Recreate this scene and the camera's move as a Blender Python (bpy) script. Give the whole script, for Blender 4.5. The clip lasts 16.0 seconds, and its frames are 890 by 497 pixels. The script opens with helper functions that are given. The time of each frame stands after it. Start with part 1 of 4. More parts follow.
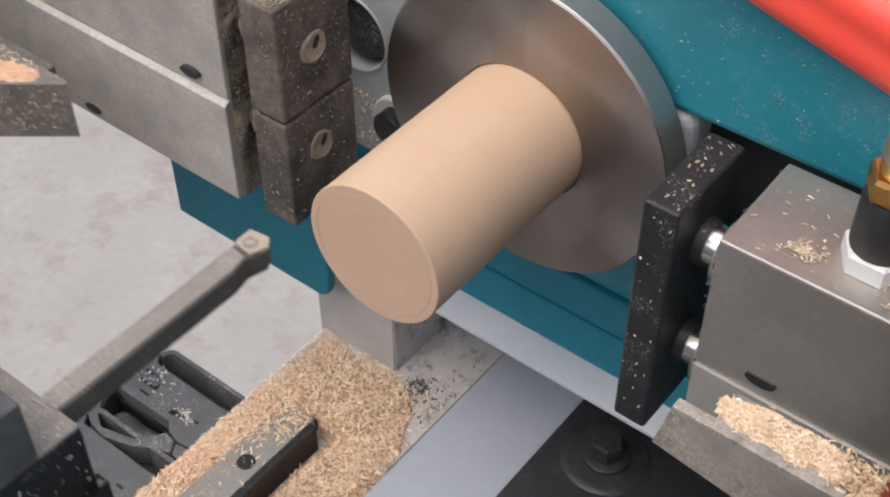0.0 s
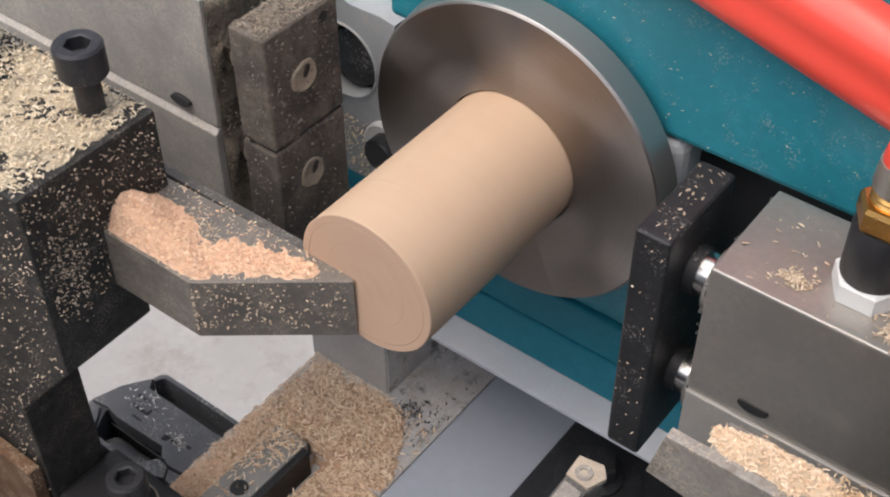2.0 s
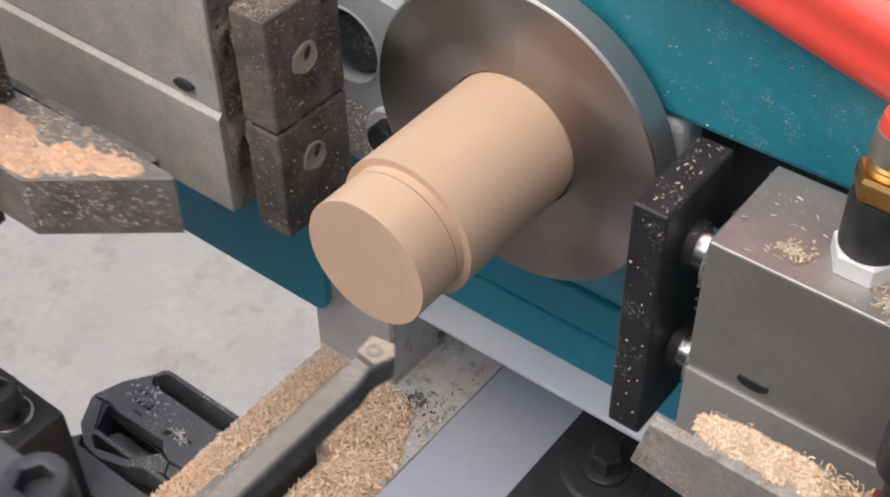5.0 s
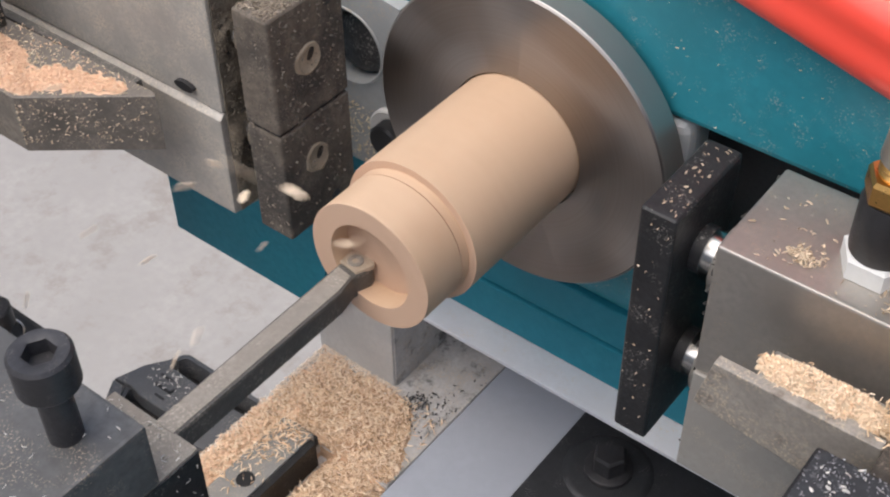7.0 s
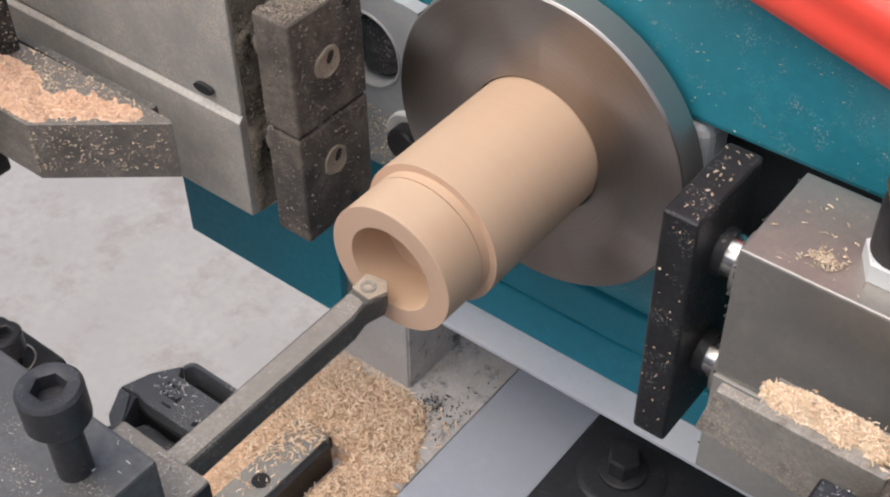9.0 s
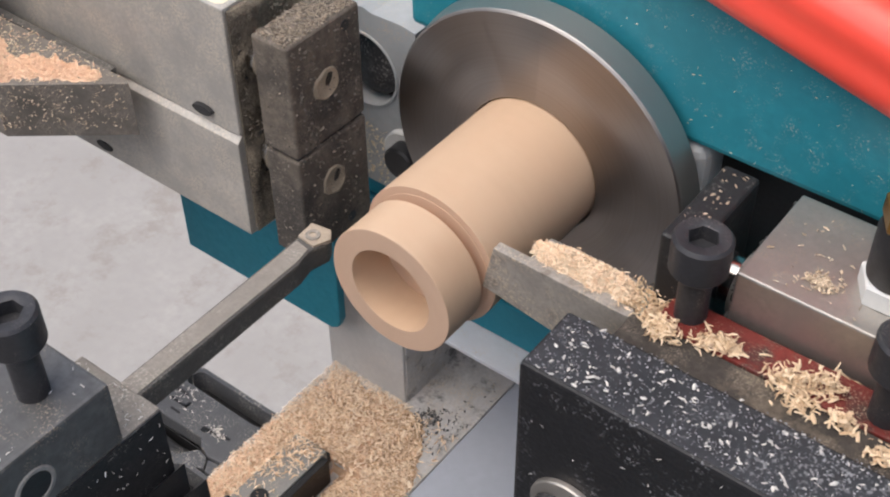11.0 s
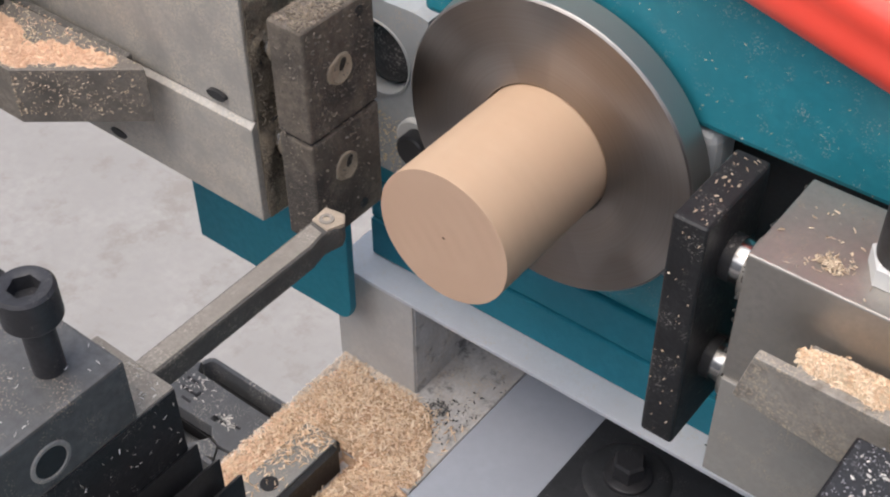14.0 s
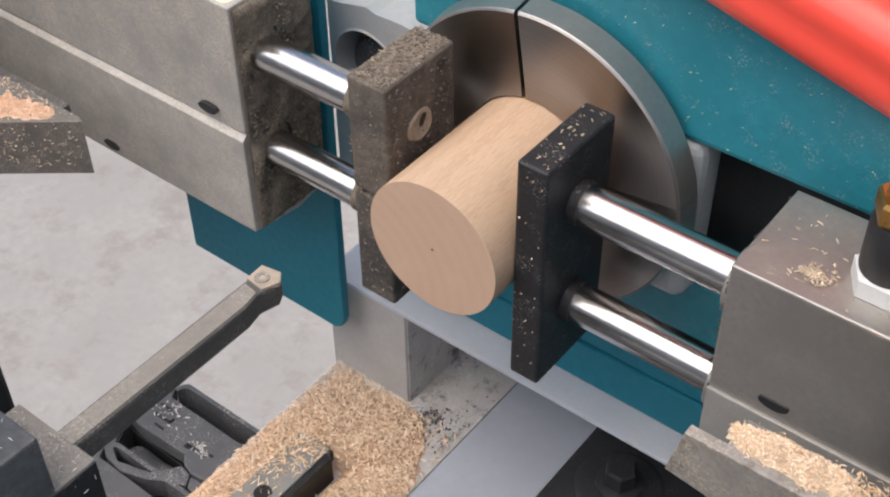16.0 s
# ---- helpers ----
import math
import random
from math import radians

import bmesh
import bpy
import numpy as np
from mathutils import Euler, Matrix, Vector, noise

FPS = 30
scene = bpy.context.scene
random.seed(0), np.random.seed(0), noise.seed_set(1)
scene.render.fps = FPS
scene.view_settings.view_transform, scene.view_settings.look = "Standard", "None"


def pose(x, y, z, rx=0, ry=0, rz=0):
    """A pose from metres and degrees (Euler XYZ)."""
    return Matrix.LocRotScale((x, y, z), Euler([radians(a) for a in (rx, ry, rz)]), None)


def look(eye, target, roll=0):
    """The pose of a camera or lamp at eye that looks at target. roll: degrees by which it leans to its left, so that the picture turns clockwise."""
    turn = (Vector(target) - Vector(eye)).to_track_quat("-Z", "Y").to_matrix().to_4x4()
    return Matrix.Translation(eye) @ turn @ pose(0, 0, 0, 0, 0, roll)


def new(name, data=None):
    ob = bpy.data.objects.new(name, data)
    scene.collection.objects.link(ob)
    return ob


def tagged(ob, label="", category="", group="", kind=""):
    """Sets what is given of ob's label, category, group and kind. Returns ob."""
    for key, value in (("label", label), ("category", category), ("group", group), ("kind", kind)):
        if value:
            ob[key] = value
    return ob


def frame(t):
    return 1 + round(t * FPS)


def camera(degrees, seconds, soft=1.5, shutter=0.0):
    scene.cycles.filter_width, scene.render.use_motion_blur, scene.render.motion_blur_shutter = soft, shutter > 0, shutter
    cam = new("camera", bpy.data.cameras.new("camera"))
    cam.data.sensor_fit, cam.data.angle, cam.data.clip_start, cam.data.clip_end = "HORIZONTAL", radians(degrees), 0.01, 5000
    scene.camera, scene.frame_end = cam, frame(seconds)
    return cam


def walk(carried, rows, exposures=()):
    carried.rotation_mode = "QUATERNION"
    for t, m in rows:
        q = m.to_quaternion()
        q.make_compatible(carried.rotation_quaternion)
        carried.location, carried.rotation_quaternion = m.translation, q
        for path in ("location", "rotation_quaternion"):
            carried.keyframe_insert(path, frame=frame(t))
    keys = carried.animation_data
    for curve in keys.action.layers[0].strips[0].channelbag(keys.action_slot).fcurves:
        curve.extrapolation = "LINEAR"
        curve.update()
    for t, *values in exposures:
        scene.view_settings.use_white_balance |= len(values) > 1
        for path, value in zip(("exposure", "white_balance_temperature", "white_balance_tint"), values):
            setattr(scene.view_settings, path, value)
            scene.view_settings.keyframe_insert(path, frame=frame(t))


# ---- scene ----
cam = camera(38.0, 16.0, soft=2.1, shutter=0.3)
PATH = [
    (0, pose(0.21999, -0.26227, 0.32245, 45.441, 0.036, 38.112)),
    (0.5, pose(0.21584, -0.26343, 0.32312, 45.611, -0.049, 37.831)),
    (1, pose(0.21614, -0.26231, 0.32395, 45.714, -0.166, 37.726)),
    (1.5, pose(0.21711, -0.26312, 0.32557, 45.940, -0.049, 37.646)),
    (2, pose(0.21739, -0.25990, 0.32722, 45.976, 0.078, 37.474)),
    (2.5, pose(0.22123, -0.26062, 0.32736, 46.164, 0.148, 37.508)),
    (3, pose(0.22185, -0.26324, 0.32828, 46.410, 0.197, 37.438)),
    (3.5, pose(0.22156, -0.26046, 0.32590, 46.489, 0.191, 37.310)),
    (4, pose(0.22407, -0.26044, 0.32430, 46.539, 0.445, 37.431)),
    (4.5, pose(0.22788, -0.26216, 0.31882, 46.569, 0.717, 37.955)),
    (7, pose(0.22169, -0.26070, 0.31764, 46.319, 0.556, 37.802)),
    (7.5, pose(0.22157, -0.25881, 0.31974, 46.230, 0.603, 37.742)),
    (8, pose(0.22067, -0.26121, 0.32242, 46.223, 0.602, 37.684)),
    (8.5, pose(0.22328, -0.26326, 0.32014, 46.340, 0.674, 37.975)),
    (9, pose(0.21755, -0.26541, 0.31899, 46.423, 0.582, 37.959)),
    (11.5, pose(0.21389, -0.26613, 0.32769, 46.566, 0.445, 37.433)),
    (12, pose(0.21474, -0.26874, 0.32347, 46.708, 0.480, 37.619)),
    (12.5, pose(0.21740, -0.27177, 0.32017, 46.843, 0.471, 37.954)),
    (13, pose(0.21665, -0.27364, 0.31898, 46.920, 0.423, 37.997)),
    (13.5, pose(0.20945, -0.27551, 0.32269, 46.797, 0.238, 37.794)),
    (14, pose(0.21767, -0.27301, 0.32233, 46.839, 0.391, 38.046)),
    (14.5, pose(0.21940, -0.27443, 0.32443, 46.946, 0.496, 38.147)),
    (15, pose(0.21351, -0.27364, 0.32364, 46.959, 0.344, 37.846)),
    (15.5, pose(0.21812, -0.27230, 0.32495, 47.036, 0.407, 37.900)),
    (16, pose(0.22185, -0.27170, 0.32682, 47.070, 0.535, 37.897)),
]
walk(cam, PATH, exposures=((0, 0.42, 6600, 10), (16, 0.42, 6600, 10)))

# ---- light: an open bright workshop, soft daylight from above ----
world = bpy.data.worlds.new("daylight")
scene.world = world
world.use_nodes = True
wn = world.node_tree.nodes
sky = wn.new("ShaderNodeTexSky")
sky.sky_type = "NISHITA"
sky.sun_disc = False
sky.sun_elevation = radians(69)
sky.sun_rotation = radians(195)
sky.air_density, sky.dust_density, sky.ozone_density = 1.0, 3.5, 1.0
world.node_tree.links.new(sky.outputs[0], wn["Background"].inputs[0])
wn["Background"].inputs[1].default_value = 0.15
sun = new("sun", bpy.data.lights.new("sun", "SUN"))
sun.data.energy = 1.6
sun.data.angle = radians(75)
sun.data.color = (1.0, 0.96, 0.91)
sun.matrix_world = look((-0.35, -0.65, 1.4), (0, 0, 0))

MM = 0.001


# ---- materials ----
def material(name, color, rough=0.5, metal=0.0, vary=0.15, scale=60.0, bump=0.0, dust=None, dust_amount=0.0, dust_scale=1500.0, spot=None, spot_amount=0.0, spot_scale=120.0, stretch=(1, 1, 1), coat=0.0):
    """Base colour with broad and fine variation, optional stains and fine wood dust lying on it."""
    m = bpy.data.materials.new(name)
    m.use_nodes = True
    nt = m.node_tree
    n, l = nt.nodes, nt.links
    b = n["Principled BSDF"]
    co = n.new("ShaderNodeTexCoord")
    mp = n.new("ShaderNodeMapping")
    mp.inputs["Scale"].default_value = stretch
    l.new(co.outputs["Object"], mp.inputs[0])

    def grain(s, detail=4.0, rough_=0.6):
        t = n.new("ShaderNodeTexNoise")
        t.inputs["Scale"].default_value = s
        t.inputs["Detail"].default_value = detail
        t.inputs["Roughness"].default_value = rough_
        l.new(mp.outputs[0], t.inputs["Vector"])
        return t.outputs[0]

    def ramp(src, lo, hi):
        r = n.new("ShaderNodeMapRange")
        r.inputs[1].default_value, r.inputs[2].default_value = lo, hi
        l.new(src, r.inputs[0])
        return r.outputs[0]

    def mix(fac, a, c):
        x = n.new("ShaderNodeMix")
        x.data_type = "RGBA"
        l.new(fac, x.inputs[0])
        for s, v in ((x.inputs[6], a), (x.inputs[7], c)):
            if isinstance(v, tuple):
                s.default_value = (*v, 1)
            else:
                l.new(v, s)
        return x.outputs[2]

    dark = tuple(c * (1 - vary) for c in color)
    light = tuple(min(1, c * (1 + vary)) for c in color)
    col = mix(ramp(grain(scale), 0.3, 0.7), dark, light)
    fine = grain(scale * 9, 3.0)
    col = mix(ramp(fine, 0.35, 0.75), col, tuple(c * (1 - vary * 0.8) for c in color))
    ro = n.new("ShaderNodeMapRange")
    ro.inputs[3].default_value, ro.inputs[4].default_value = max(0.05, rough - 0.1), min(1, rough + 0.12)
    l.new(fine, ro.inputs[0])
    rough_out = ro.outputs[0]
    if spot:
        f = ramp(grain(spot_scale, 6.0, 0.7), 0.62 - spot_amount * 0.35, 0.70 - spot_amount * 0.2)
        col = mix(f, col, spot)
    if dust:
        a = ramp(grain(dust_scale, 2.0, 0.5), 0.60 - 0.22 * dust_amount, 0.66 - 0.2 * dust_amount)
        c2 = ramp(grain(dust_scale * 0.06, 3.0), 0.52 - 0.3 * dust_amount, 0.75 - 0.2 * dust_amount)
        mu = n.new("ShaderNodeMath")
        mu.operation = "MULTIPLY"
        l.new(a, mu.inputs[0])
        l.new(c2, mu.inputs[1])
        so = n.new("ShaderNodeMath")
        so.operation = "MULTIPLY"
        so.inputs[1].default_value = 0.75
        l.new(mu.outputs[0], so.inputs[0])
        mu = so
        col = mix(mu.outputs[0], col, dust)
        if metal:
            mm = n.new("ShaderNodeMath")
            mm.operation = "MULTIPLY_ADD"
            mm.inputs[1].default_value, mm.inputs[2].default_value = -metal, metal
            l.new(mu.outputs[0], mm.inputs[0])
            l.new(mm.outputs[0], b.inputs["Metallic"])
    l.new(col, b.inputs["Base Color"])
    l.new(rough_out, b.inputs["Roughness"])
    if not (dust and metal):
        b.inputs["Metallic"].default_value = metal
    b.inputs["Coat Weight"].default_value = coat
    if bump:
        bp = n.new("ShaderNodeBump")
        bp.inputs["Strength"].default_value = bump
        bp.inputs["Distance"].default_value = 0.0006
        l.new(fine, bp.inputs["Height"])
        l.new(bp.outputs[0], b.inputs["Normal"])
    return m


DUST = (0.62, 0.50, 0.36)
M = {
    "concrete": material("concrete", (0.365, 0.353, 0.343), 0.8, 0, 0.09, 7, 0.2, spot=(0.30, 0.279, 0.26), spot_amount=0.30, spot_scale=11.0),
    "wall": material("wall_paint", (0.62, 0.61, 0.58), 0.8, 0, 0.08, 3.0),
    "teal": material("teal_paint", (0.027, 0.265, 0.335), 0.42, 0, 0.16, 25, 0.15, dust=(0.5, 0.5, 0.46), dust_amount=0.06, dust_scale=1500),
    "teal_clean": material("teal_paint_clean", (0.008, 0.195, 0.272), 0.6, 0, 0.12, 25, 0.1),
    "bed": material("grey_bed_paint", (0.63, 0.645, 0.69), 0.5, 0, 0.07, 40, 0.15, dust=DUST, dust_amount=0.1),
    "post": material("dusty_post_paint", (0.52, 0.515, 0.505), 0.6, 0, 0.10, 45, 0.2, dust=(0.62, 0.58, 0.52), dust_amount=0.25),
    "bed_dirty": material("dirty_bed_paint", (0.56, 0.55, 0.54), 0.65, 0, 0.22, 60, 0.3, dust=DUST, dust_amount=0.35, spot=(0.18, 0.175, 0.17), spot_amount=0.22, spot_scale=70),
    "strip": material("blue_grey_cover", (0.41, 0.44, 0.50), 0.42, 0, 0.06, 18, 0.08),
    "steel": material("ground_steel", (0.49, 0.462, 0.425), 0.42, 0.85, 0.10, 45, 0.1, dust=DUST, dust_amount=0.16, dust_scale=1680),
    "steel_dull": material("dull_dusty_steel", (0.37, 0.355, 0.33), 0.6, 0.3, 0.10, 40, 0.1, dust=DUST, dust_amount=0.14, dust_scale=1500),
    "steel_dusty": material("dusty_steel", (0.46, 0.435, 0.40), 0.55, 0.35, 0.16, 45, 0.15, dust=(0.62, 0.55, 0.45), dust_amount=0.5, dust_scale=1300),
    "end_dust": material("dust_caked_steel", (0.20, 0.165, 0.125), 0.9, 0.0, 0.4, 90, 1.0, dust=(0.33, 0.27, 0.19), dust_amount=0.5, dust_scale=1400, spot=(0.07, 0.058, 0.046), spot_amount=0.4, spot_scale=40),
    "chrome": material("chrome_rod", (0.56, 0.54, 0.52), 0.2, 1.0, 0.06, 40),
    "jaw_brown": material("dust_caked_jaw", (0.175, 0.146, 0.118), 0.9, 0.0, 0.5, 38, 1.0, dust=(0.22, 0.185, 0.15), dust_amount=0.36, dust_scale=1300, spot=(0.06, 0.053, 0.047), spot_amount=0.5, spot_scale=26),
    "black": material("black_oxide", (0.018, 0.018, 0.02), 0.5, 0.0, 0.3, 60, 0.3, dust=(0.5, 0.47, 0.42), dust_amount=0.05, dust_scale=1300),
    "holder_wall": material("blue_black_holder", (0.011, 0.011, 0.013), 0.5, 0.0, 0.25, 60, 0.25, dust=(0.40, 0.40, 0.42), dust_amount=0.05, dust_scale=900),
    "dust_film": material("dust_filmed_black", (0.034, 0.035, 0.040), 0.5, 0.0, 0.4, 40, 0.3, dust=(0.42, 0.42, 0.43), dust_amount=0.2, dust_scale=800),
    # bar steel twice: dusted top lightened as lit, flank darkened as shaded
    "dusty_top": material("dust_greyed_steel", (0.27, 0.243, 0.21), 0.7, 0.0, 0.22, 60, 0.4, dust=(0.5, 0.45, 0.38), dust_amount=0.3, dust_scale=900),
    "shaded_steel": material("shaded_bar_steel", (0.095, 0.088, 0.08), 0.6, 0.0, 0.3, 60, 0.3, dust=(0.4, 0.36, 0.3), dust_amount=0.25, dust_scale=1000),
    "holder_dust": material("settled_holder_dust", (0.56, 0.46, 0.325), 0.95, 0.0, 0.25, 150, 0.8, spot=(0.16, 0.135, 0.10), spot_amount=0.22, spot_scale=110),
    "pale_bed": material("packed_pale_dust", (0.72, 0.57, 0.40), 0.95, 0.0, 0.14, 260, 0.8),
    "slot_shade": material("dark_slot_shade", (0.05, 0.04, 0.032), 0.9, 0.0, 0.4, 120, 0.6),
    "recess_dust": material("packed_recess_dust", (0.36, 0.30, 0.225), 0.95, 0.0, 0.2, 120, 0.6),
    "chain_grey": material("grey_chain_plastic", (0.115, 0.118, 0.126), 0.5, 0, 0.14, 80, 0.15, dust=(0.55, 0.52, 0.46), dust_amount=0.16, dust_scale=1000),
    "sawdust_bed": material("packed_sawdust", (0.66, 0.46, 0.31), 0.95, 0, 0.30, 220, 1.0, spot=(0.60, 0.34, 0.21), spot_amount=0.4, spot_scale=28),
    "pile_bed": material("packed_red_sawdust", (0.84, 0.57, 0.39), 0.95, 0, 0.16, 300, 0.8),
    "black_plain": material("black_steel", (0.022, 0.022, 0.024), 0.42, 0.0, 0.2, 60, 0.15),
    "dark_steel": material("dark_steel", (0.27, 0.262, 0.25), 0.55, 0.0, 0.14, 50, 0.2, dust=DUST, dust_amount=0.2, dust_scale=1300),
    "tool_steel": material("tool_steel", (0.205, 0.182, 0.158), 0.55, 0.25, 0.3, 50, 0.3, dust=(0.42, 0.35, 0.27), dust_amount=0.34, dust_scale=1600),
    "holder": material("dusty_black_holder", (0.026, 0.024, 0.022), 0.66, 0.0, 0.5, 30, 0.5, dust=(0.26, 0.225, 0.175), dust_amount=0.30, dust_scale=1300),
    "shank_dirt": material("dirty_brown_shank", (0.055, 0.045, 0.037), 0.8, 0.0, 0.5, 45, 0.6, dust=(0.28, 0.23, 0.17), dust_amount=0.28, dust_scale=1500, spot=(0.12, 0.095, 0.07), spot_amount=0.3, spot_scale=60),
    "dark_holder": material("grey_black_holder", (0.11, 0.11, 0.11), 0.45, 0.2, 0.3, 30, 0.25, dust=DUST, dust_amount=0.14, dust_scale=1200),
    "screw": material("screw_black", (0.045, 0.045, 0.05), 0.45, 0.3, 0.25, 60, 0.25, dust=(0.32, 0.29, 0.25), dust_amount=0.06, dust_scale=1800),
    "blade": material("blade_steel", (0.36, 0.33, 0.295), 0.6, 0.35, 0.22, 60, 0.3, dust=DUST, dust_amount=0.3, dust_scale=1200, spot=(0.22, 0.19, 0.16), spot_amount=0.2, spot_scale=90),
    "insert": material("dusted_insert", (0.45, 0.37, 0.285), 0.5, 0.2, 0.2, 120, 0.2),
    "rim": material("satin_steel_rim", (0.52, 0.50, 0.475), 0.36, 0.9, 0.10, 60),
    "red": material("red_paint", (0.93, 0.085, 0.055), 0.4, 0, 0.03, 10, coat=0.2),
    "red_dark": material("worn_red_paint", (0.17, 0.020, 0.014), 0.55, 0, 0.3, 60, 0.2, spot=(0.035, 0.022, 0.018), spot_amount=0.3, spot_scale=45, dust=DUST, dust_amount=0.16),
    "brass": material("brass", (0.62, 0.36, 0.12), 0.3, 1.0, 0.12, 80),
    "white": material("white_nylon", (0.72, 0.72, 0.70), 0.5, 0, 0.06, 60),
    "light_grey": material("light_grey_paint", (0.42, 0.44, 0.45), 0.45, 0, 0.08, 30, 0.1, dust=DUST, dust_amount=0.2),
    "shaft_end": material("dusty_dark_shaft", (0.06, 0.06, 0.064), 0.5, 0.2, 0.5, 60, 0.3, dust=(0.40, 0.39, 0.37), dust_amount=0.25, dust_scale=900),
    "box_grey": material("dark_grey_enamel", (0.032, 0.034, 0.038), 0.42, 0, 0.2, 30, 0.1, dust=(0.3, 0.29, 0.28), dust_amount=0.04),
    "plastic": material("grey_plastic", (0.075, 0.078, 0.084), 0.5, 0, 0.15, 80, 0.15, dust=(0.6, 0.55, 0.46), dust_amount=0.2, dust_scale=1300),
    "rust": material("rusty_plate", (0.14, 0.075, 0.04), 0.8, 0, 0.3, 60, 0.4, dust=DUST, dust_amount=0.4),
}


def wood_material():
    m = bpy.data.materials.new("turned_beech")
    m.use_nodes = True
    n, l = m.node_tree.nodes, m.node_tree.links
    b = n["Principled BSDF"]
    co = n.new("ShaderNodeTexCoord")
    mp = n.new("ShaderNodeMapping")
    mp.inputs["Location"].default_value = (0.045, 0.0, 0.02)
    mp.inputs["Scale"].default_value = (1.0, 0.12, 1.0)
    l.new(co.outputs["Object"], mp.inputs[0])
    w = n.new("ShaderNodeTexWave")
    w.wave_type, w.rings_direction = "RINGS", "Y"
    w.inputs["Scale"].default_value, w.inputs["Distortion"].default_value = 48.0, 7.0
    w.inputs["Detail"].default_value, w.inputs["Detail Scale"].default_value = 3.0, 30.0
    f = n.new("ShaderNodeTexNoise")
    f.inputs["Scale"].default_value, f.inputs["Detail"].default_value = 900.0, 4.0
    c = n.new("ShaderNodeTexNoise")
    c.inputs["Scale"].default_value, c.inputs["Detail"].default_value = 60.0, 4.0
    for t in (w, f, c):
        l.new(mp.outputs[0], t.inputs["Vector"])

    def mix(fac, a, k, lo, hi):
        r = n.new("ShaderNodeMapRange")
        r.inputs[1].default_value, r.inputs[2].default_value = lo, hi
        l.new(fac, r.inputs[0])
        x = n.new("ShaderNodeMix")
        x.data_type = "RGBA"
        l.new(r.outputs[0], x.inputs[0])
        for s, v in ((x.inputs[6], a), (x.inputs[7], k)):
            if isinstance(v, tuple):
                s.default_value = (*v, 1)
            else:
                l.new(v, s)
        return x.outputs[2]

    col = mix(w.outputs[1], (0.60, 0.424, 0.287), (0.525, 0.356, 0.232), 0.3, 0.98)
    col = mix(c.outputs[0], col, (0.65, 0.472, 0.326), 0.5, 0.8)
    col = mix(f.outputs[0], col, (0.57, 0.37, 0.23), 0.56, 0.76)
    # the end grain is pinker and a little darker than the side
    sp = n.new("ShaderNodeSeparateXYZ")
    l.new(co.outputs["Normal"], sp.inputs[0])
    ab = n.new("ShaderNodeMath")
    ab.operation = "ABSOLUTE"
    l.new(sp.outputs[1], ab.inputs[0])
    col = mix(ab.outputs[0], col, (0.60, 0.40, 0.295), 0.5, 1.35)
    l.new(col, b.inputs["Base Color"])
    b.inputs["Roughness"].default_value = 0.62
    bp = n.new("ShaderNodeBump")
    bp.inputs["Strength"].default_value, bp.inputs["Distance"].default_value = 0.25, 0.0004
    l.new(f.outputs[0], bp.inputs["Height"])
    l.new(bp.outputs[0], b.inputs["Normal"])
    return m


def chip_material(name, a, k):
    m = bpy.data.materials.new(name)
    m.use_nodes = True
    n, l = m.node_tree.nodes, m.node_tree.links
    b = n["Principled BSDF"]
    g = n.new("ShaderNodeNewGeometry")
    x = n.new("ShaderNodeMix")
    x.data_type = "RGBA"
    l.new(g.outputs["Random Per Island"], x.inputs[0])
    x.inputs[6].default_value, x.inputs[7].default_value = (*a, 1), (*k, 1)
    l.new(x.outputs[2], b.inputs["Base Color"])
    b.inputs["Roughness"].default_value = 0.85
    return m


def turned_steel():
    """Turned chuck face: fine concentric tool marks that stretch the highlights across the rings."""
    m = bpy.data.materials.new("turned_chuck_steel")
    m.use_nodes = True
    n, l = m.node_tree.nodes, m.node_tree.links
    b = n["Principled BSDF"]
    b.inputs["Metallic"].default_value = 1.0
    co = n.new("ShaderNodeTexCoord")
    s = n.new("ShaderNodeSeparateXYZ")
    l.new(co.outputs["Object"], s.inputs[0])
    c = n.new("ShaderNodeCombineXYZ")
    l.new(s.outputs[0], c.inputs[0])
    l.new(s.outputs[2], c.inputs[2])
    ln = n.new("ShaderNodeVectorMath")
    ln.operation = "LENGTH"
    l.new(c.outputs[0], ln.inputs[0])
    t = n.new("ShaderNodeTexNoise")
    t.noise_dimensions = "1D"
    t.inputs["Scale"].default_value, t.inputs["Detail"].default_value = 900.0, 2.0
    l.new(ln.outputs["Value"], t.inputs["W"])
    x = n.new("ShaderNodeMix")
    x.data_type = "RGBA"
    l.new(t.outputs[0], x.inputs[0])
    x.inputs[6].default_value, x.inputs[7].default_value = (0.335, 0.305, 0.285, 1), (0.385, 0.355, 0.335, 1)
    l.new(x.outputs[2], b.inputs["Base Color"])
    b.inputs["Roughness"].default_value = 0.42
    tg = n.new("ShaderNodeTangent")
    tg.direction_type, tg.axis = "RADIAL", "Y"
    l.new(tg.outputs[0], b.inputs["Tangent"])
    b.inputs["Anisotropic"].default_value = 0.75
    return m


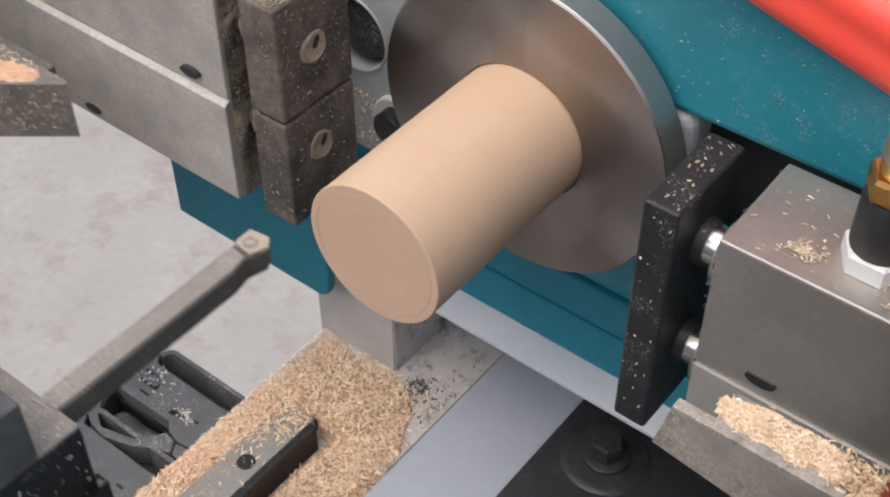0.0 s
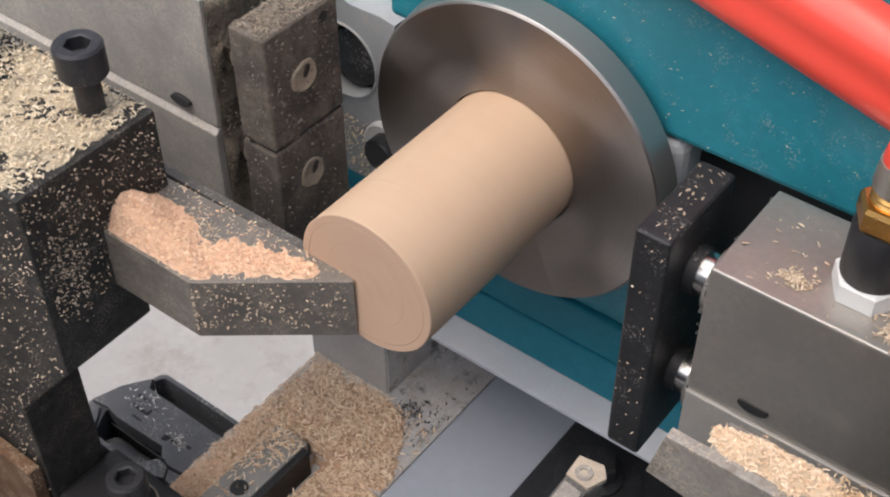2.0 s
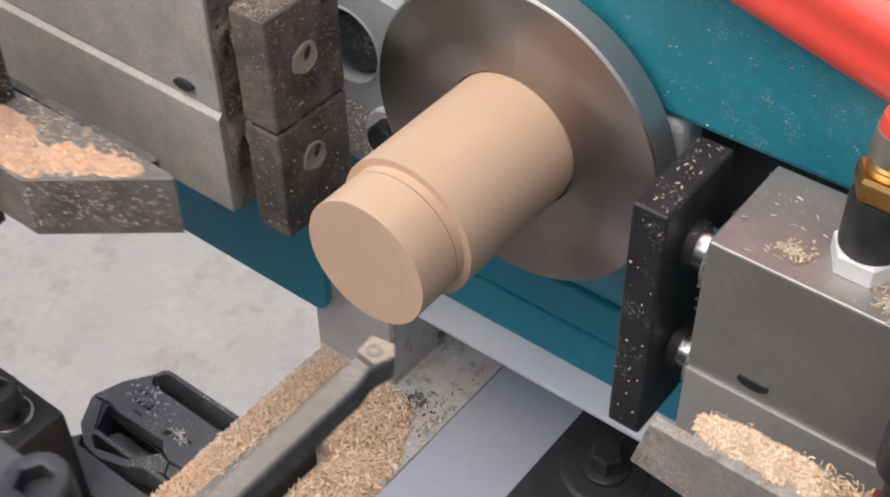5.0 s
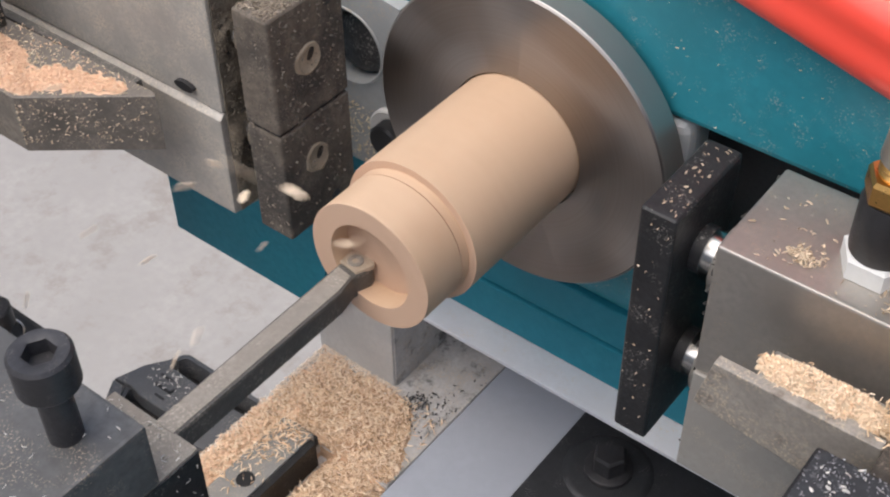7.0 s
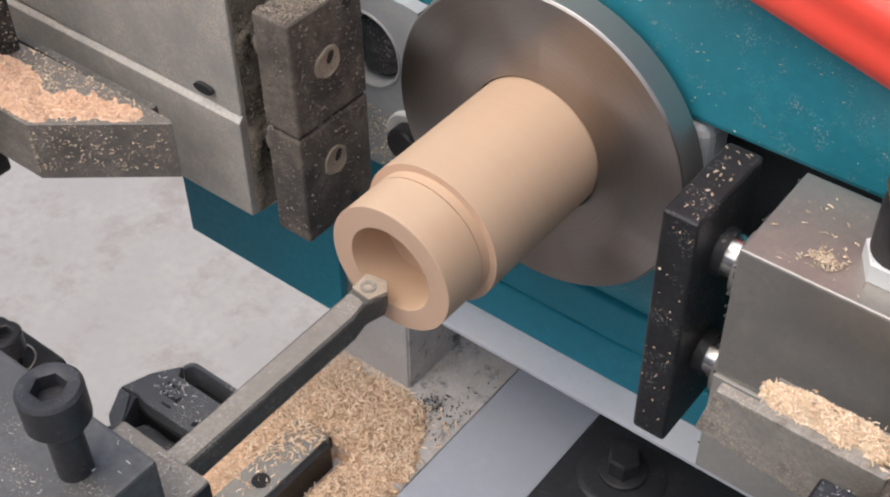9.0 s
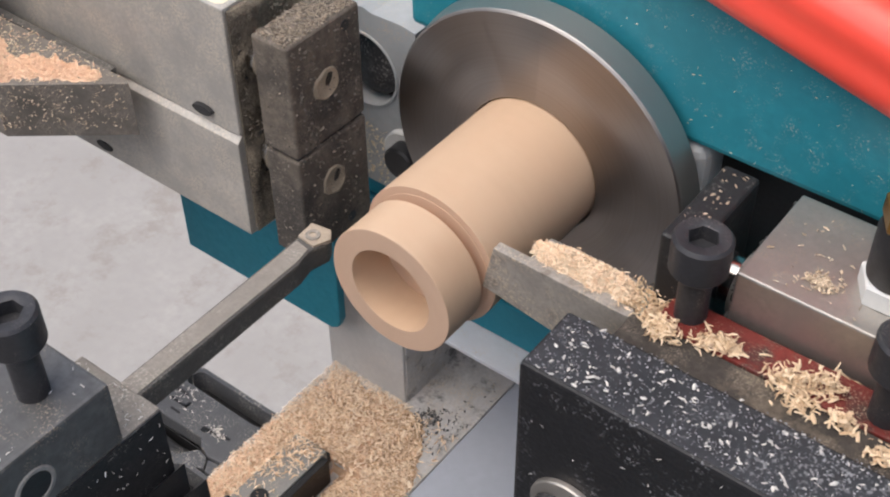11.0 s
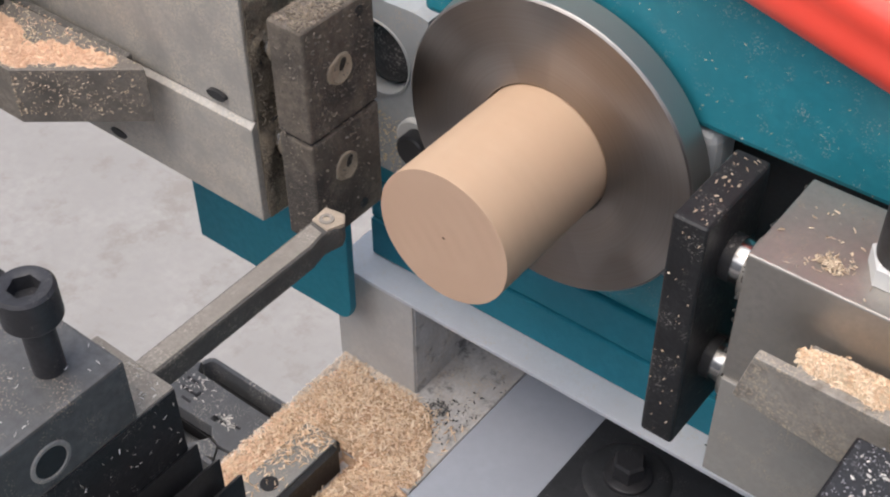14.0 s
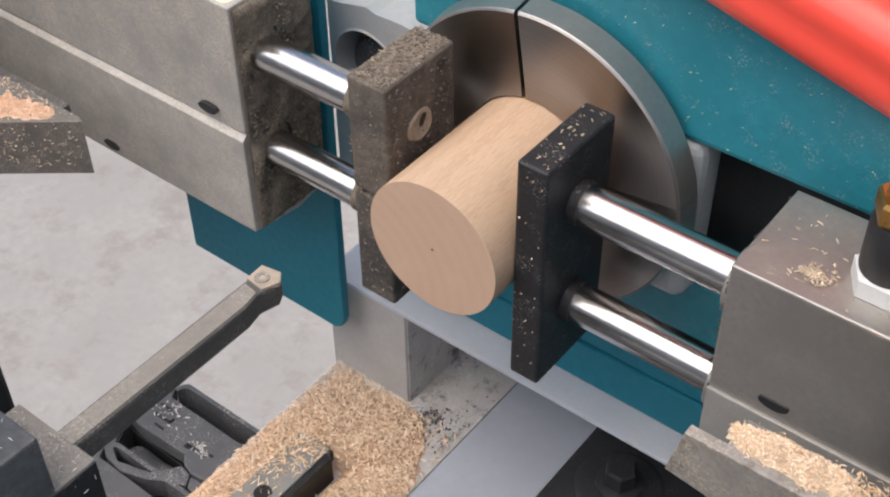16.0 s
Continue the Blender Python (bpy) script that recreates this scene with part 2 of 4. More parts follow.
M["wood"] = wood_material()
M["chip"] = chip_material("fresh_sawdust", (0.76, 0.54, 0.35), (0.97, 0.82, 0.64))
M["chip_red"] = chip_material("reddish_sawdust", (0.80, 0.53, 0.355), (0.95, 0.73, 0.53))
M["chip_brown"] = chip_material("tan_sawdust", (0.46, 0.29, 0.17), (0.78, 0.56, 0.37))
M["chip_pale"] = chip_material("pale_sawdust", (0.66, 0.53, 0.34), (0.86, 0.76, 0.58))
M["chip_grey"] = chip_material("brown_dust", (0.25, 0.205, 0.155), (0.40, 0.335, 0.26))
M["chip_tan"] = chip_material("tan_dust_flecks", (0.42, 0.32, 0.22), (0.68, 0.56, 0.42))
M["black_crust"] = chip_material("black_crust", (0.012, 0.012, 0.013), (0.05, 0.048, 0.045))
M["chip_soot"] = chip_material("grey_brown_flecks", (0.10, 0.085, 0.07), (0.26, 0.22, 0.18))
M["chip_slate"] = chip_material("slate_dust", (0.10, 0.10, 0.11), (0.42, 0.42, 0.44))
M["chip_cream"] = chip_material("cream_dust", (0.72, 0.60, 0.48), (0.93, 0.84, 0.74))
M["chip_white"] = chip_material("whitish_dust", (0.50, 0.48, 0.45), (0.80, 0.77, 0.72))
M["shaving"] = chip_material("tan_shavings", (0.55, 0.38, 0.23), (0.86, 0.68, 0.47))
M["chuck"] = turned_steel()


# ---- building helpers (sizes in millimetres) ----
def box_bm(x0, x1, y0, y1, z0, z1, bevel=0.8, seg=2):
    bm = bmesh.new()
    bmesh.ops.create_cube(bm, size=1, matrix=Matrix.Translation(((x0 + x1) / 2 * MM, (y0 + y1) / 2 * MM, (z0 + z1) / 2 * MM)) @ Matrix.Diagonal(((x1 - x0) * MM, (y1 - y0) * MM, (z1 - z0) * MM, 1)))
    if bevel:
        bmesh.ops.bevel(bm, geom=bm.edges[:], offset=bevel * MM, segments=seg, profile=0.6, affect="EDGES", clamp_overlap=True)
    return bm


def prism_bm(points, z0, z1, bevel=0.6, axis="z"):
    """A flat outline raised between two levels along one axis. Outline in the other two axes, in order."""
    bm = bmesh.new()
    put = {"z": lambda a, b, c: (a, b, c), "y": lambda a, b, c: (a, c, b), "x": lambda a, b, c: (c, a, b)}[axis]
    v0 = [bm.verts.new([k * MM for k in put(a, b, z0)]) for a, b in points]
    v1 = [bm.verts.new([k * MM for k in put(a, b, z1)]) for a, b in points]
    n = len(points)
    bm.faces.new(v0)
    bm.faces.new(v1)
    for i in range(n):
        bm.faces.new((v0[i], v0[(i + 1) % n], v1[(i + 1) % n], v1[i]))
    bmesh.ops.recalc_face_normals(bm, faces=bm.faces[:])
    if bevel:
        bmesh.ops.bevel(bm, geom=bm.edges[:], offset=bevel * MM, segments=2, profile=0.6, affect="EDGES", clamp_overlap=True)
    return bm


def lathe_bm(profile, centre=(0, 0, 0), axis="z", seg=64, hexa=False, closed=False):
    """A profile of (radius, height) turned round an axis through the centre. A radius of 0 closes an end."""
    bm = bmesh.new()
    put = {"z": lambda r, a, h: (r * math.cos(a), r * math.sin(a), h), "y": lambda r, a, h: (r * math.sin(a), h, r * math.cos(a)), "x": lambda r, a, h: (h, r * math.cos(a), r * math.sin(a))}[axis]
    seg = 6 if hexa else seg
    rings = []
    for r, hgt in profile:
        cnt = 1 if r == 0 else seg
        rings.append([bm.verts.new([(c + k) * MM for c, k in zip(centre, put(r, 2 * math.pi * i / seg, hgt))]) for i in range(cnt)])
    pairs = list(zip(rings, rings[1:]))
    if closed:
        pairs.append((rings[-1], rings[0]))
    for a, b in pairs:
        for i in range(seg):
            j = (i + 1) % seg
            if len(a) == 1 and len(b) > 1:
                bm.faces.new((a[0], b[i], b[j]))
            elif len(b) == 1 and len(a) > 1:
                bm.faces.new((a[i], a[j], b[0]))
            elif len(a) > 1:
                bm.faces.new((a[i], a[j], b[j], b[i]))
    bmesh.ops.recalc_face_normals(bm, faces=bm.faces[:])
    if not hexa:
        for f in bm.faces:
            f.smooth = True
        bm.edges.ensure_lookup_table()
        for e in bm.edges:
            if len(e.link_faces) == 2 and e.link_faces[0].normal.angle(e.link_faces[1].normal, 0) > 0.6:
                e.smooth = False
    return bm


def part(name, bm, mat, parent=None, label="", kind=""):
    me = bpy.data.meshes.new(name)
    bm.to_mesh(me)
    bm.free()
    me.materials.append(M[mat])
    ob = new(name, me)
    if parent:
        ob.parent = parent
    return tagged(ob, label, kind=kind)


def thing(name, label, category, group="", kind=""):
    return tagged(new(name), label, category, group, kind)


def chips(name, count, place, mat, parent=None, label="", size=(1.2, 4.0), seed=1, category="", width=(0.12, 0.30)):
    """Wood shavings: many small bent slivers. place(rng) gives a point in millimetres."""
    rng = random.Random(seed)
    verts, faces = [], []
    for _ in range(count):
        x, y, z = place(rng)
        length = rng.uniform(*size) / 2
        w, t = length * rng.uniform(*width), rng.uniform(0.15, 0.4)
        bend = rng.uniform(-0.3, 0.5) * length
        e = Euler((rng.uniform(-0.6, 0.6), rng.uniform(-0.6, 0.6), rng.uniform(0, 6.3))).to_matrix()
        k = len(verts)
        for sx, f, sz in ((-length, rng.uniform(0.4, 0.9), 0.0), (0, 1.0, bend), (length, rng.uniform(0.3, 0.8), 0.0)):
            for p in ((sx, -w * f, sz), (sx, w * f, sz), (sx, 0, sz + t)):
                v = e @ Vector(p)
                verts.append(((x + v.x) * MM, (y + v.y) * MM, (z + v.z) * MM))
        for s in (k, k + 3):
            faces += [(s, s + 3, s + 4, s + 1), (s + 1, s + 4, s + 5, s + 2), (s + 2, s + 5, s + 3, s)]
        faces += [(k, k + 1, k + 2), (k + 6, k + 8, k + 7)]
    me = bpy.data.meshes.new(name)
    me.from_pydata(verts, [], faces)
    me.materials.append(M[mat])
    ob = new(name, me)
    if parent:
        ob.parent = parent
    return tagged(ob, label, category, kind="stuff")


def heap_bm(x0, x1, y0, y1, height, nx=40, ny=40, rough=1.0, seed=0.0, base=-1.0, cut=None):
    """A mound of dust: height(x, y) in millimetres over a field, with a skirt."""
    bm = bmesh.new()
    grid = []
    for j in range(ny + 1):
        row = []
        for i in range(nx + 1):
            x, y = x0 + (x1 - x0) * i / nx, y0 + (y1 - y0) * j / ny
            hgt = height(x, y) + rough * (noise.noise((x * 0.35 + seed, y * 0.35, seed)) + 0.6 * noise.noise((x * 0.9, y * 0.9 + seed, 3.1)))
            if i in (0, nx) or j in (0, ny):
                hgt = base
            row.append(bm.verts.new((x * MM, y * MM, hgt * MM)))
        grid.append(row)
    for j in range(ny):
        for i in range(nx):
            quad = (grid[j][i], grid[j][i + 1], grid[j + 1][i + 1], grid[j + 1][i])
            if cut is None or max(v.co.z for v in quad) > cut * MM:
                bm.faces.new(quad)
    bmesh.ops.delete(bm, geom=[v for v in bm.verts if not v.link_faces], context="VERTS")
    for f in bm.faces:
        f.smooth = True
    return bm


def socket_screw(name, parent, x, y, z_base, z_top, r, label="black hexagon-socket cap screw"):
    """A standing cap screw: head with a hexagon socket, thinner shank below."""
    head = lathe_bm([(0, z_top - 0.6 * r), (r * 0.52, z_top - 0.6 * r), (r * 0.52, z_top - 0.5), (r * 0.60, z_top), (r * 0.9, z_top), (r, z_top - r * 0.12), (r, z_top - 1.35 * r), (r * 0.93, z_top - 1.45 * r), (r * 0.56, z_top - 1.45 * r), (r * 0.56, z_base), (0, z_base)], (x, y, 0), seg=36)
    # pull the socket to six sides
    for v in head.verts:
        dx, dy = v.co.x - x * MM, v.co.y - y * MM
        d = math.hypot(dx, dy)
        if 0 < d < r * 0.55 * MM and v.co.z > (z_top - r) * MM:
            a = math.atan2(dy, dx) % (math.pi / 3) - math.pi / 6
            k = 0.9 / math.cos(a)
            v.co.x, v.co.y = x * MM + dx * k, y * MM + dy * k
    return part(name, head, "screw", parent, label)


# ---- setting ----
def setting():
    bm = bmesh.new()
    bmesh.ops.create_grid(bm, x_segments=8, y_segments=8, size=40.0, matrix=Matrix.Translation((0, 0, -1.0)))
    tagged(part("floor", bm, "concrete"), "pale worn concrete workshop floor", "floor", kind="structure")
    # walls never in view, added to close the sides and shape reflections
    for nm, dims in (("wall_north", (-6000, 6000, 3600, 3800, -1000, 3200)), ("wall_west", (-5200, -5000, -6000, 3600, -1000, 3200)), ("wall_east", (5000, 5200, -6000, 3600, -1000, 3200)), ("wall_south", (-5200, 5200, -6200, -6000, -1000, 3200))):
        tagged(part(nm, box_bm(*dims, bevel=0), "wall"), "plain off-white workshop wall, unseen, added for reflections", "wall", kind="structure")


setting()


# ---- machine bed, ledge and headstock ----
def machine_bed():
    bed = thing("machine_bed", "light grey painted lathe bed strewn with sawdust", "lathe bed")
    part("ledge", box_bm(-141, 420, 82, 320, -158, -155.5, 0.5), "bed", bed)
    part("post", box_bm(-140.5, -86.5, 82.5, 170, -228, -158.2, 0.8), "post", bed, "dusty light grey post")
    part("post_side", box_bm(-86.4, -85.7, 84, 170, -227, -158.4, 0), "bed_dirty", bed, "stained side of the post")
    part("deck", box_bm(-137, -92.6, -120.5, 180, -250, -226.5, 0.8), "bed_dirty", bed, "dirty grey deck plate")
    part("deck_step", box_bm(-92.4, -47, 28.6, 180, -250, -226.5, 0.8), "bed_dirty", bed, "dirty grey deck plate behind the pocket")
    part("pocket_floor", box_bm(-92.4, -47, -120.5, 28.4, -250, -235, 0.4), "bed_dirty", bed, "sunken floor beside the clamp bar")
    part("deck_back", box_bm(-137, 420, 181, 320, -250, -158.3, 0.5), "bed_dirty", bed)
    part("way_cover", box_bm(-46.6, 7, -120.5, 180, -250, -226.2, 1.5), "strip", bed, "smooth blue-grey way cover")
    part("base", box_bm(-136, 420, -250, 320, -997, -250.5, 4.0), "teal_clean", bed, "teal painted machine base")
    return bed


machine_bed()


# dark mass out of view, added to darken what the chuck reflects
def unseen_dark_block():
    sd = thing("unseen_dark_block", "unseen dark block added across the front of the lathe bed", "lathe saddle")
    part("unseen_slab", box_bm(-136, 150, -430, -121, -249, -200, 3.0), "box_grey", sd)
    part("apron", box_bm(-120, 140, -445, -430.2, -420, -206, 3.0), "box_grey", sd)
    return sd


unseen_dark_block()


def headstock():
    hs = thing("headstock", "teal painted lathe headstock speckled with wood dust", "headstock")
    part("apron", box_bm(-128, 420, 100, 320, -155.2, -130, 1.2), "teal_clean", hs)
    part("apron_band", box_bm(-128, 420, 101.2, 320, -129.2, -106, 1.2), "teal_clean", hs)
    part("lower_body", box_bm(-128, 420, 104, 320, -105.4, -62, 1.5), "teal", hs)
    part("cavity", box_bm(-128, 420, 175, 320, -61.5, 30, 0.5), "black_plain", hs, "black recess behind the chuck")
    part("upper_cover", box_bm(-71, 420, 79, 320, 30.5, 230, 2.5), "teal", hs)
    chips("dust_specks", 120, lambda rng: (rng.uniform(20, 170), 78.8, rng.uniform(32, 120)), "chip_pale", hs, "pale specks of dust", (0.4, 1.2), 61)
    part("spindle_flange", box_bm(-30, 66.5, 78, 99.5, -52, 30, 9.0, 5), "light_grey", hs, "light grey spindle bearing cap")
    part("spindle_housing", lathe_bm([(52, 99), (52, 176)], axis="y", seg=64), "black_plain", hs)
    part("pulley", lathe_bm([(0, 128), (60, 128), (62, 131), (56, 136), (62, 141), (60, 144), (0, 144)], (72, 0, -30), axis="y", seg=64), "black_plain", hs, "black belt pulley")
    return hs


headstock()


def side_panel():
    sp = thing("side_panel", "teal steel side panel hanging below the clamp cylinder", "machine panel")
    pts = [(-229, -175), (-122, -175), (-117.5, -172), (-115.6, -166), (-113.5, 60), (-229, 60)]
    part("panel", prism_bm(pts, 67, 72, 0.8, "y"), "teal_clean", sp)
    return sp


side_panel()


def bearing_bracket():
    br = thing("bearing_bracket", "light grey cast bracket with a round hole", "bracket")
    bm = bmesh.new()
    outer = [(-126, -74), (-74, -74), (-74, 20), (-82, 21.4), (-98, 20.9), (-103, 22.5), (-118, 19), (-126, 18)]
    cx, cz, r = -104.0, -9.8, 18.6
    ov = [bm.verts.new((a * MM, 0.085, b * MM)) for a, b in outer]
    iv = [bm.verts.new(((cx + r * math.cos(k * math.pi / 24)) * MM, 0.085, (cz + r * math.sin(k * math.pi / 24)) * MM)) for k in range(48)]
    edges = [bm.edges.new((v[i], v[(i + 1) % len(v)])) for v in (ov, iv) for i in range(len(v))]
    bmesh.ops.triangle_fill(bm, edges=edges, use_beauty=True)
    g = bmesh.ops.extrude_face_region(bm, geom=bm.faces[:])
    bmesh.ops.translate(bm, vec=(0, 0.028, 0), verts=[e for e in g["geom"] if isinstance(e, bmesh.types.BMVert)])
    bmesh.ops.recalc_face_normals(bm, faces=bm.faces[:])
    part("plate", bm, "light_grey", br)
    part("bush", lathe_bm([(0, 112), (18.4, 112), (18.4, 114), (0, 114)], (cx, 0, cz), "y", 48), "black_plain", br)
    part("shaft_end", lathe_bm([(0, 87), (9, 88), (14, 91.5), (15.5, 97), (15.5, 112)], (cx + 0.5, 0, cz - 2.6), "y", 48), "shaft_end", br, "dusty dark domed shaft end")
    part("hole_lip", lathe_bm([(18.6, 84.9), (18.6, 84.2), (19.4, 84.2), (19.6, 84.9)], (cx, 0, cz), "y", 64), "light_grey", br)
    part("washer", lathe_bm([(7, 84.9), (7, 81.5), (11.4, 81.5), (12.2, 82.2), (12.2, 84.9)], (-79.5, 0, -46), "y", 48), "white", br, "bright washer")
    part("bolt", lathe_bm([(0, 74), (7.4, 74), (8.4, 75), (8.4, 84.8), (0, 84.8)], (-77.5, 0, -45.5), "y", 40), "black_plain", br)
    chips("dust_specks", 260, lambda rng: (rng.uniform(-118, -92), 84.7, rng.uniform(-72, -40)), "chip_pale", br, "pale dust clinging below the hole", (0.5, 1.8), 64, width=(0.3, 0.7))
    return br


bearing_bracket()


def drive_box():
    db = thing("drive_box", "dark grey drive box with a hexagon bolt under the ledge", "machine box")
    part("body", box_bm(7.0, 150, -120.5, 160, -300, -224, 1.5), "box_grey", db)
    part("boss", lathe_bm([(0, -222.6), (20, -222.6), (23, -223.4), (23.6, -224)], (38, 104, 0), seg=64), "box_grey", db)
    part("washer", lathe_bm([(0, -219.4), (11.5, -219.4), (12.5, -220), (12.5, -222.5)], (38, 104, 0), seg=48), "screw", db)
    part("bolt", lathe_bm([(0, -208), (7.6, -208), (8.8, -209.6), (8.8, -219.3)], (38, 104, 0), hexa=True), "screw", db, "black hexagon bolt head")
    return db


drive_box()


def clamp_bar():
    cb = thing("clamp_bar", "dark steel clamp bar half buried in sawdust", "clamp bar")
    part("bar", box_bm(-113, -92.6, -90, 25, -226.4, -214.5, 0.7), "dark_steel", cb)
    part("screw", lathe_bm([(0, -214.3), (4.6, -214.3), (5.0, -214.6)], (-101, -17, 0), seg=32), "black_plain", cb)
    part("side", box_bm(-92.5, -88.6, -90, 22, -234.8, -215.6, 0.6), "black", cb, "dark flank of the bar")
    part("end_step", box_bm(-110, -92.6, 25.2, 27.6, -226.4, -219, 0.7), "black_plain", cb)
    return cb


clamp_bar()


def deck_height(x, y):
    n1 = noise.noise((x * 0.07, y * 0.07, 4.0))
    if x > -92.5 and y < 28.5:
        # the pocket beside the bar lies lower
        return -235.2 + max(0.0, min(1.0, (x + 88) / 10)) * min(1.0, max(0.0, (-47.5 - x) / 6)) * (6.5 + 3.0 * n1)
    hill = 6.0 * math.exp(-(((x + 92) / 27) ** 2 + ((y - 46) / 26) ** 2)) + 1.2 + 1.6 * n1
    if y < 30:
        hill = 1.6 + 2.0 * n1 + 1.6 * math.exp(-((x + 124) / 7) ** 2)
    # the drift thins out along a slanting line towards the way cover
    out = (x + 62) * 0.82 + (y - 66) * 0.57
    edge = min(1.0, max(0.0, (x + 137) / 4)) * min(1.0, max(0.0, (4 + 3 * n1 - out) / 12)) * min(1.0, max(0.0, (84 - y) / 12))
    return -227.2 + hill * edge


def on_clamp_bar(x, y):
    return -113.4 < x < -88 and -90 < y < 25.5


def deck_sawdust():
    heap = part("sawdust_heap", heap_bm(-137, -47.4, -120, 82, deck_height, 80, 160, 0.5, 2.0, -236), "sawdust_bed")
    tagged(heap, "drift of fresh reddish sawdust on the bed", "sawdust", kind="stuff")

    def spot(rng):
        while True:
            x, y = rng.uniform(-137, -48), rng.uniform(-120, 82)
            h = deck_height(x, y)
            if on_clamp_bar(x, y):
                # the bar's far end is half buried, its near end almost bare
                k = (y - 25) / 60 - (x + 113) / 34 + 0.95
                if x < -92.8 and rng.random() < max(0.04, min(0.85, k)):
                    return x, y, -214.2 + rng.uniform(0, 0.9) * max(0.1, k)
                continue
            sunk = x > -92.5 and y < 28.5
            if h > (-233.5 if sunk else -226.3) or rng.random() < 0.10:
                return x, y, max(h, -235 if sunk else -226.4) + rng.uniform(0.0, 2.2)

    chips("sawdust", 10500, spot, "chip", label="loose curled sawdust lying on the bed", size=(1.6, 5.0), seed=3, category="sawdust", width=(0.12, 0.28))
    chips("sawdust", 3000, spot, "chip_brown", label="darker tan sawdust mixed into the drift", size=(1.4, 4.6), seed=6, category="sawdust", width=(0.12, 0.30))

    def near_edge(rng):
        while True:
            x, y = rng.uniform(-137, -112), rng.gauss(-30, 38)
            if -120 < y < 66:
                return x, y, deck_height(x, y) + rng.uniform(0.2, 2.4)

    chips("sawdust", 2600, near_edge, "chip_red", label="reddish sawdust drifted along the bed's edge", size=(1.4, 4.6), seed=4, category="sawdust")

    def rim(rng):
        if rng.random() < 0.6:
            return -137 + rng.expovariate(0.16), rng.uniform(-20, 82), -225.6 + rng.uniform(0, 1.2)
        return rng.uniform(-137, -84), 82 - rng.expovariate(0.22), -225.9 + rng.uniform(0, 1.0)

    chips("pale_dust", 2600, rim, "chip_cream", label="fine whitish dust along the rim and the foot of the post", size=(0.6, 2.0), seed=9, category="sawdust", width=(0.3, 0.7))

    def grit(rng):
        s = abs(rng.gauss(0, 1))
        return min(-48 - 4 * rng.random(), -80 + 14 * s + rng.uniform(0, 8)), 84 - rng.expovariate(0.09) + 16 * s * rng.random(), -226.0 + rng.uniform(0, 0.5)

    chips("dark_grit", 240, grit, "plastic", label="dark grit gathered by the post", size=(0.5, 1.9), seed=8, category="grit", width=(0.3, 0.8))


deck_sawdust()


def cable_chain():
    """Links of the chain's upper run: a cross bridge, a rounded slot behind it and a deep open pocket before it."""
    ch = thing("cable_chain", "grey plastic cable drag chain sprinkled with chips", "cable chain")
    z = -239
    part("tray", box_bm(-223, -138, -128, 21, z - 46, z - 27, 2), "black_plain", ch)
    for y in (0, -54):
        at = lambda pts: [(px, py + y) for px, py in pts]
        arc = [(-202 + 5.5 * math.cos(a), 18.5 + 7.5 * math.sin(a)) for a in (radians(90 + 18 * k) for k in range(6))]
        inner = [(-200.5 + 4.2 * math.cos(a), 18.0 + 5.2 * math.sin(a)) for a in (radians(180 - 18 * k) for k in range(6))]
        part("far_rim", prism_bm(at([(-139, 26)] + arc + inner + [(-139, 23.2)]), z - 24, z - 0.6, 0.5), "chain_grey", ch)
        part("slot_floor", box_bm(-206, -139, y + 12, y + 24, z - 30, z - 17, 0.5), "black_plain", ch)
        bridge = part("bridge", prism_bm(at([(-207.5, 19), (-203.5, 12.6), (-152, 12.2), (-139, 14), (-139, -17), (-156, -19), (-164, -16.2), (-168, -11.8), (-203, -13), (-213, -11), (-224, -13), (-218, 4)]), z - 11, z, 1.1), "chain_grey", ch)
        part("end_plate", prism_bm(at([(-224.4, -13.4), (-216, -13.2), (-202, -33), (-188, -40.8), (-201.8, -39), (-214, -31)]), z - 26, z - 0.5, 0.9), "chain_grey", ch)
        part("front_bar", prism_bm(at([(-201.4, -39.2), (-187.6, -35.2), (-174, -31.6), (-163.6, -18), (-156, -19.4), (-152, -26), (-164, -31), (-172, -36), (-188.6, -41)]), z - 16, z - 0.4, 0.9), "chain_grey", ch)
        part("side_plate", prism_bm(at([(-155.6, -19.6), (-139, -17.4), (-139, -27.6), (-151.6, -26)]), z - 14, z - 1.6, 0.8), "chain_grey", ch)
        part("left_wall", prism_bm(at([(-223, -13), (-217, 4), (-209, 4), (-213, -13.2), (-203, -32), (-212, -30)]), z - 27.2, z - 3, 0.6), "plastic", ch)
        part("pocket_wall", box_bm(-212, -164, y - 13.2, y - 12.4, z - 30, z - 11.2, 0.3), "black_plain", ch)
        part("roller", lathe_bm([(0, -206), (5.5, -205.4), (8.2, -202), (8.6, -195), (8.0, -186), (8.6, -178), (7.6, -172), (4, -170), (0, -169.6)], (0, y - 22.5, z - 20), "x", 28), "plastic", ch, "grey cable end lying in the pocket")
        for cx, cy, wx, wy in ((-205, 4.5, 9, 1.7), (-203, -2.2, 13, 1.7), (-191.6, -2.0, 1.9, 4.2), (-197, -7.6, 7, 1.5), (-171, -7, 8.5, 1.8), (-172.4, -8.6, 3.6, 3.2), (-159, -4.6, 5, 1.6)):
            part("notch", box_bm(cx, cx + wx, cy + y, cy + wy + y, z - 0.1, z + 0.35, 0.12), "black_plain", bridge)

    def spot(rng):
        cx, cy, s = rng.choice(((-196, 6, 6), (-200, 2, 7), (-163, -4, 4), (-162, -6, 3.4), (-164, -3, 3), (-180, 0, 10)))
        return min(-142, max(-214, cx + rng.gauss(0, s))), min(11, max(-37, cy + rng.gauss(0, s * 0.5))), z + 0.4

